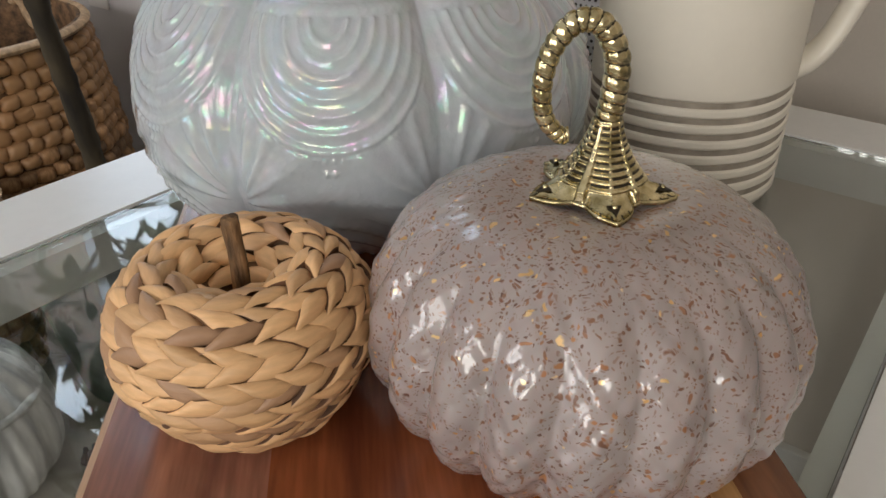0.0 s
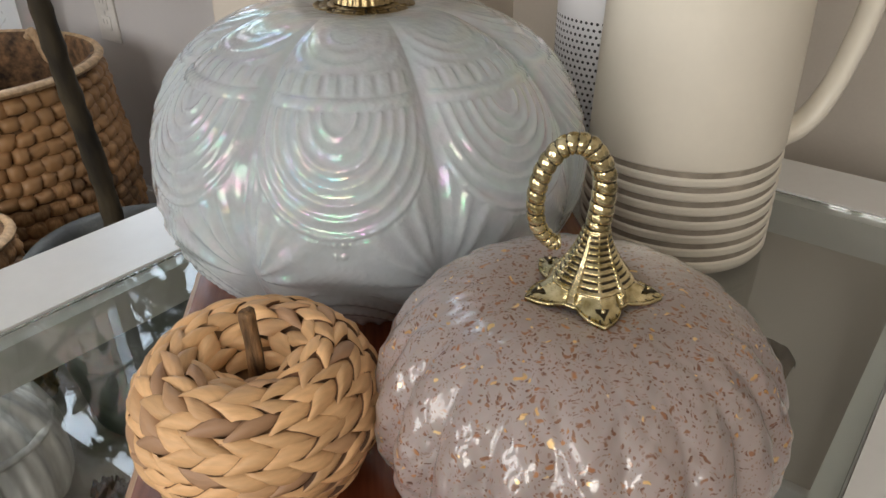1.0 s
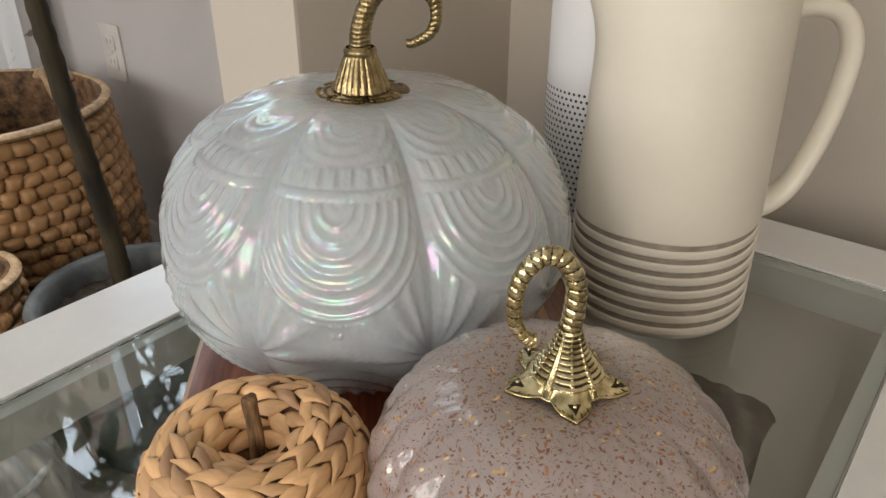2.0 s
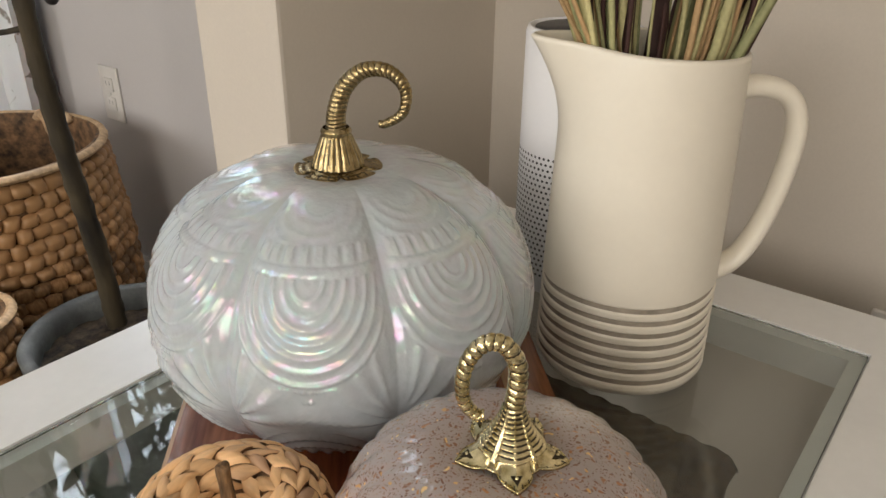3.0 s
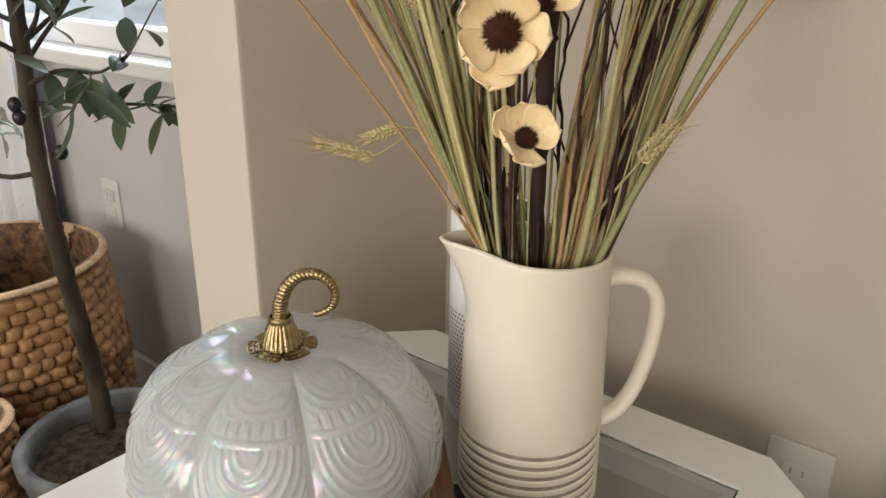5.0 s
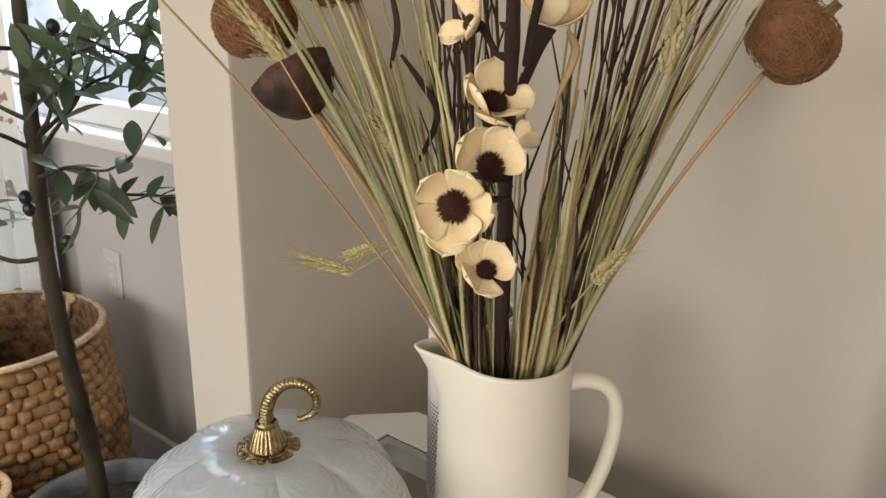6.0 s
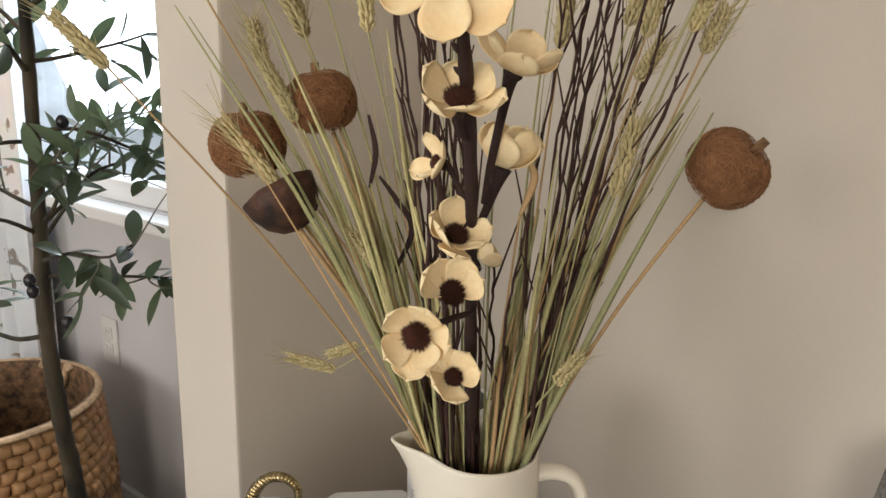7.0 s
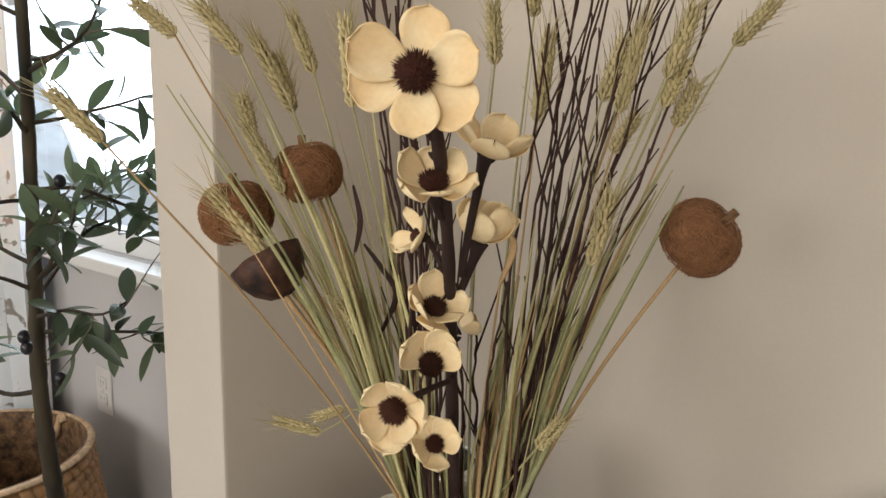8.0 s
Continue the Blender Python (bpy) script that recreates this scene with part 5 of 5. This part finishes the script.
def olive_tree():
    t = thing("olive_tree", (-0.90, 0.435, 0), "artificial olive tree with slim trunk in a grey planter pot", "tree")
    pot = link("pot", grid_mesh("pot", lathe([(0.0, 0.0), (0.098, 0.0), (0.104, 0.006), (0.122, 0.12), (0.134, 0.246), (0.141, 0.252), (0.142, 0.266), (0.137, 0.271), (0.124, 0.267), (0.121, 0.245), (0.120, 0.228)], 64)), pot_grey, t, "dull grey round planter pot")
    rng = np.random.default_rng(5)
    S = lathe([(r, 0.232 + 0.012 * (1 - r / 0.121)) for r in np.linspace(0.121, 0.002, 14)], 48)
    S[..., 2] += rng.uniform(-0.003, 0.003, S.shape[:2])
    link("soil", grid_mesh("soil", S), soil, t, "dry brown potting soil")
    o = np.array((-0.90, 0.435, 0))
    trunk_keys = [np.array(k) - o for k in ((-0.972, 0.458, 0.23), (-0.955, 0.446, 0.36), (-0.925, 0.418, 0.54), (-0.912, 0.404, 0.706), (-0.903, 0.405, 0.85), (-0.893, 0.406, 1.0), (-0.880, 0.406, 1.18), (-0.872, 0.404, 1.40), (-0.868, 0.400, 1.62))]
    pts = curve_points(trunk_keys, 90)
    r = np.random.default_rng(9)
    link("trunk", grid_mesh("trunk", sweep(pts, np.linspace(0.0155, 0.0060, 90) * (1 + 0.07 * r.standard_normal(90).clip(-1, 1.5)), 12), caps=True), olive_bark, t)
    rng = random.Random(21)
    verts, faces = [], []

    def leaf(p, d, n, L, W):
        d, n = d.normalized(), n.normalized()
        s = d.cross(n).normalized()
        n = s.cross(d)
        b = len(verts)
        for f, w in ((0.0, 0.06), (0.12, 0.48), (0.27, 0.82), (0.45, 1.0), (0.65, 0.94), (0.85, 0.60), (1.0, 0.05)):
            c = p + d * L * f - n * L * 0.16 * f * f
            for g in (-1, 0, 1):
                verts.append(tuple(c + s * (g * W * w * 0.5) + n * (abs(g) * W * 0.16 * w)))
        for i in range(6):
            for j in range(2):
                q = b + i * 3 + j
                faces.append((q, q + 1, q + 4, q + 3))

    def limb(name, start, way, length, r0, leaves_from, density, depth=0, parent=None):
        keys, p, d = [start], Vector(start), Vector(way).normalized()
        for k in range(4):
            d = (d + Vector((rng.gauss(0, 0.22), rng.gauss(0, 0.22), rng.gauss(-0.03, 0.20)))).normalized()
            p = p + d * (length / 4)
            keys.append(p.copy())
        line = [Vector(x) for x in curve_points([tuple(k) for k in keys], 14)]
        ob = link(name, grid_mesh(name, sweep([tuple(x) for x in line], np.linspace(r0, r0 * 0.4, 14), 6), caps=True), twig_grey if depth else olive_bark, parent or t)
        n = int(length * density)
        for q in range(n):
            f = leaves_from + (1 - leaves_from) * (q + rng.random()) / n
            i = min(12, int(f * 13))
            base, dd = line[i], (line[i + 1] - line[i]).normalized()
            for side in (1, -1):
                if rng.random() < 0.12:
                    continue
                out = dd.cross(Vector((rng.gauss(0, 1), rng.gauss(0, 1), rng.gauss(0, 1)))).normalized() * side
                tip = (dd * rng.uniform(0.25, 0.9) + out + Vector((0, 0, rng.uniform(-0.35, 0.25)))).normalized()
                end = base + tip * 0.06 + Vector(o)
                if end.y > 0.415 and end.x > -0.635 or end.y > 0.745:
                    continue
                leaf(base, tip, Vector((rng.gauss(0, 0.6), rng.gauss(0, 0.6), 1)), rng.uniform(0.044, 0.068), rng.uniform(0.015, 0.023))
        if depth == 0:
            for q in range(2):
                i = rng.randint(5, 11)
                dd = (line[i + 1] - line[i]).normalized()
                out = (dd + Vector((rng.gauss(0, 0.8), rng.gauss(0, 0.8), rng.gauss(0.05, 0.6)))).normalized()
                limb("twig", tuple(line[i]), tuple(out), length * rng.uniform(0.35, 0.6), r0 * 0.45, 0.15, density * 1.15, 1, ob)
        return ob, line

    tr = [Vector(x) for x in pts]
    start = [i for i, x in enumerate(tr) if x.z > 0.80]
    limb("branch", tuple(tr[next(i for i, x in enumerate(tr) if x.z > 0.70)]), (-0.8, -0.7, 0.06), 0.20, 0.0042, 0.75, 22)
    limb("branch", tuple(tr[next(i for i, x in enumerate(tr) if x.z > 0.79)]), (0.86, 0.10, 0.08), 0.22, 0.0036, 0.55, 24)
    limb("branch", tuple(tr[next(i for i, x in enumerate(tr) if x.z > 0.86)]), (0.80, 0.30, 0.35), 0.20, 0.0036, 0.35, 20)
    for k in range(24):
        i = start[int((k + rng.random() * 0.8) / 24.5 * (len(start) - 3))]
        a = k * 2.399 + rng.uniform(-0.4, 0.4)
        limb("branch", tuple(tr[i]), (math.cos(a), math.sin(a) * 0.8, rng.uniform(0.1, 0.7)), rng.uniform(0.14, 0.27), 0.0036, 0.30, 23)
    me = bpy.data.meshes.new("crown")
    me.from_pydata(verts, [], faces)
    link("crown", me, olive_leaf, t, "slim dark green olive leaves")
    for x, y, z in ((0.028, -0.035, 0.802), (0.030, -0.033, 0.786), (0.075, -0.01, 0.745), (-0.02, 0.03, 0.93), (0.05, 0.02, 1.02)):
        bm = bmesh.new()
        bmesh.ops.create_uvsphere(bm, u_segments=14, v_segments=10, radius=0.0085, matrix=Matrix.Translation((x + 0.005, y - 0.030, z)) @ Matrix.Diagonal((1, 1, 1.2, 1)))
        part("olive", bm, olive_fruit, t, "black olive")
    return t


olive_tree()


# ---- curtain ----
def curtain_material():
    m = material("printed_cotton", (0.78, 0.78, 0.80), 0.85, vary=0.05, scale=6, bump=0.2, fine=600, Subsurface_Weight=0.1)
    n, l = m.node_tree.nodes, m.node_tree.links
    b = n["Principled BSDF"]
    at, warp, tex = n.new("ShaderNodeTexCoord"), n.new("ShaderNodeTexNoise"), n.new("ShaderNodeTexNoise")
    tex.inputs["Scale"].default_value, tex.inputs["Detail"].default_value, tex.inputs["Distortion"].default_value = 11, 3, 1.6
    l.new(at.outputs["Object"], tex.inputs["Vector"])
    cut = n.new("ShaderNodeMapRange")
    cut.inputs["From Min"].default_value, cut.inputs["From Max"].default_value = 0.60, 0.64
    l.new(tex.outputs[0], cut.inputs[0])
    warp.inputs["Scale"].default_value = 5
    l.new(at.outputs["Object"], warp.inputs["Vector"])
    ink, put = n.new("ShaderNodeMix"), n.new("ShaderNodeMix")
    ink.data_type = put.data_type = "RGBA"
    ink.inputs["A"].default_value, ink.inputs["B"].default_value = (0.20, 0.22, 0.25, 1), (0.33, 0.24, 0.16, 1)
    l.new(warp.outputs[0], ink.inputs["Factor"])
    before = b.inputs["Base Color"].links[0].from_socket
    l.new(cut.outputs[0], put.inputs["Factor"])
    l.new(before, put.inputs["A"])
    l.new(ink.outputs["Result"], put.inputs["B"])
    l.new(put.outputs["Result"], b.inputs["Base Color"])
    return m


def curtain():
    n, rows = 240, 30
    xs = np.linspace(-2.25, -1.63, n)
    P = np.zeros((rows, n, 3))
    for i, z in enumerate(np.linspace(0.0, 2.44, rows)):
        fold = 0.026 * np.sin((xs + 2.2) * 62) + 0.010 * np.sin((xs + 2.2) * 141 + z * 1.3)
        P[i, :, 0] = xs + 0.006 * np.sin(z * 3) + 0.012 * np.cos((xs + 2.2) * 62)
        P[i, :, 1] = 0.700 + fold * (0.75 + 0.25 * math.sin(z + 1))
        P[i, :, 2] = z
    me = grid_mesh("curtain", P, around=False)
    bm = bmesh.new()
    bm.from_mesh(me)
    bmesh.ops.solidify(bm, geom=bm.faces[:], thickness=0.0015)
    return tagged(part("curtain", bm, curtain_material()), "white cotton curtain printed with brown and grey flowers", "curtain")


curtain()


# ---- under the glass ----
grey_wash = material("grey_wash", (0.78, 0.78, 0.76), 0.75, vary=0.35, scale=18, bump=0.8, fine=90, tint=(0.26, 0.26, 0.25), stretch=(1, 1, 0.18))


def floor_pumpkin():
    t = thing("stone_pumpkin", (-0.87, 0.155, 0), "tall weathered grey ribbed pumpkin on the carpet", "pumpkin")

    def shape(th, v, c):
        q = np.abs(np.sin(th * 5))
        return 1 - 0.10 * (1 - q) ** 1.8 * min(1, c * 2), 0.0012 * np.sin(th * 37 + v * 6)

    link("body", grid_mesh("body", bulb(0.115, 0.215, 0.085, 60, 200, 0.45, 0.75, 0.02, 0.03, shape)), grey_wash, t)
    link("stem", grid_mesh("stem", sweep(curve_points([(0, 0, 0.185), (0.004, 0, 0.225), (0.016, 0.004, 0.25)], 12), np.linspace(0.014, 0.008, 12), 9, lambda i, a: 1 + 0.12 * math.sin(a * 4)), caps=True), grey_wash, t)
    hoop = np.linspace(0, 2 * np.pi, 80, endpoint=False)
    P = np.array([[((0.1035 + 0.005 * math.cos(b)) * math.cos(a), (0.1035 + 0.005 * math.cos(b)) * math.sin(a), 0.142 + 0.012 * math.cos(a + 1) + 0.006 * math.sin(b)) for a in hoop] for b in np.linspace(0, 2 * np.pi, 9)])
    link("band", grid_mesh("band", P), grey_wash, t, "raised grey band")


floor_pumpkin()


def pine_cone(x, y, turn):
    t = thing("pine_cone", (x, y, 0.022), "dark brown pine cone lying on the carpet", "pine cone", "pine cones", turn)
    link("core", grid_mesh("core", sweep([(-0.03, 0, 0), (0, 0, 0.002), (0.03, 0, 0)], [0.010, 0.014, 0.004], 8), caps=True), pod_skin, t)
    scale_me = grid_mesh("scale", np.array([[(0, -0.003, 0), (0, 0.003, 0)], [(0.010, -0.007, 0.003), (0.010, 0.007, 0.003)], [(0.015, -0.003, 0.007), (0.015, 0.003, 0.007)]]), around=False)
    scale_me.materials.append(pod_skin)
    for k in range(44):
        f = k / 43
        a = k * 2.399
        ob = link("scale", scale_me, None, t)
        ob.matrix_basis = Matrix.Translation((-0.028 + 0.056 * f, 0, 0)) @ Matrix.Rotation(a, 4, "X") @ Matrix.Rotation(-math.pi / 2 + 0.35, 4, "Y") @ Matrix.Translation((0.007, 0, 0)) @ Matrix.Scale(1.0 - 0.6 * abs(f - 0.35), 4)


for x, y, a in ((-0.755, 0.268, 30), (-0.700, 0.285, 110), (-0.705, 0.225, 75)):
    pine_cone(x, y, a)


def hamper():
    """Woven box that stands under the glass."""
    X0, X1, Y0, Y1, H = -0.355, -0.058, 0.30, 0.500, 0.463
    t = thing("storage_basket", ((X0 + X1) / 2, (Y0 + Y1) / 2, 0), "dark brown woven seagrass box under the glass top", "basket")
    w, d = (X1 - X0) / 2, (Y1 - Y0) / 2
    nx, ny = 120, 90

    def weave(u, v):
        return 0.0028 * abs(math.sin(u * 160)) * (0.4 + 0.6 * abs(math.sin(v * 210 + math.pi / 2 * (int(u * 160 / math.pi) % 2))))

    P = np.array([[(x, y, H - 0.006 + weave(x, y) - 0.012 * max(0, abs(x) / w - 0.94) / 0.06 - 0.012 * max(0, abs(y) / d - 0.92) / 0.08) for x in np.linspace(-w, w, nx)] for y in np.linspace(-d, d, ny)])
    link("lid", grid_mesh("lid", P, around=False), reed_weave, t)
    bm = bmesh.new()
    box(bm, -w + 0.004, w - 0.004, -d + 0.004, d - 0.004, 0, H - 0.02, 0.008)
    part("box", bm, reed_weave, t)


reed_weave = material("seagrass", (0.11, 0.066, 0.03), 0.8, vary=0.5, scale=60, bump=1.0, fine=180, tint=(0.035, 0.022, 0.012))
hamper()


# ---- armchair beside the table ----
boucle = material("boucle", (0.33, 0.32, 0.31), 0.95, vary=0.5, scale=220, bump=1.0, fine=420, tint=(0.12, 0.12, 0.12))


def armchair():
    t = thing("armchair", (0.46, 0.40, 0), "grey speckled fabric armchair standing against the wall", "armchair")
    for name, b, r in (("backrest", (-0.325, 0.325, 0.20, 0.352, 0.30, 0.772), 0.045), ("seat", (-0.23, 0.23, -0.25, 0.198, 0.16, 0.42), 0.04), ("armrest", (-0.325, -0.232, -0.25, 0.198, 0.12, 0.52), 0.035), ("armrest", (0.232, 0.325, -0.25, 0.198, 0.12, 0.52), 0.035)):
        bm = bmesh.new()
        box(bm, *b)
        bmesh.ops.bevel(bm, geom=bm.edges[:], offset=r, segments=5, affect="EDGES", profile=0.5)
        part(name, bm, boucle, t)
    for x in (-0.28, 0.28):
        for y in (-0.20, 0.28):
            bm = bmesh.new()
            bmesh.ops.create_cone(bm, cap_ends=True, segments=14, radius1=0.014, radius2=0.022, depth=0.30 if y > 0 else 0.12, matrix=Matrix.Translation((x, y, 0.15 if y > 0 else 0.06)))
            part("leg", bm, stem_bark, t)


armchair()
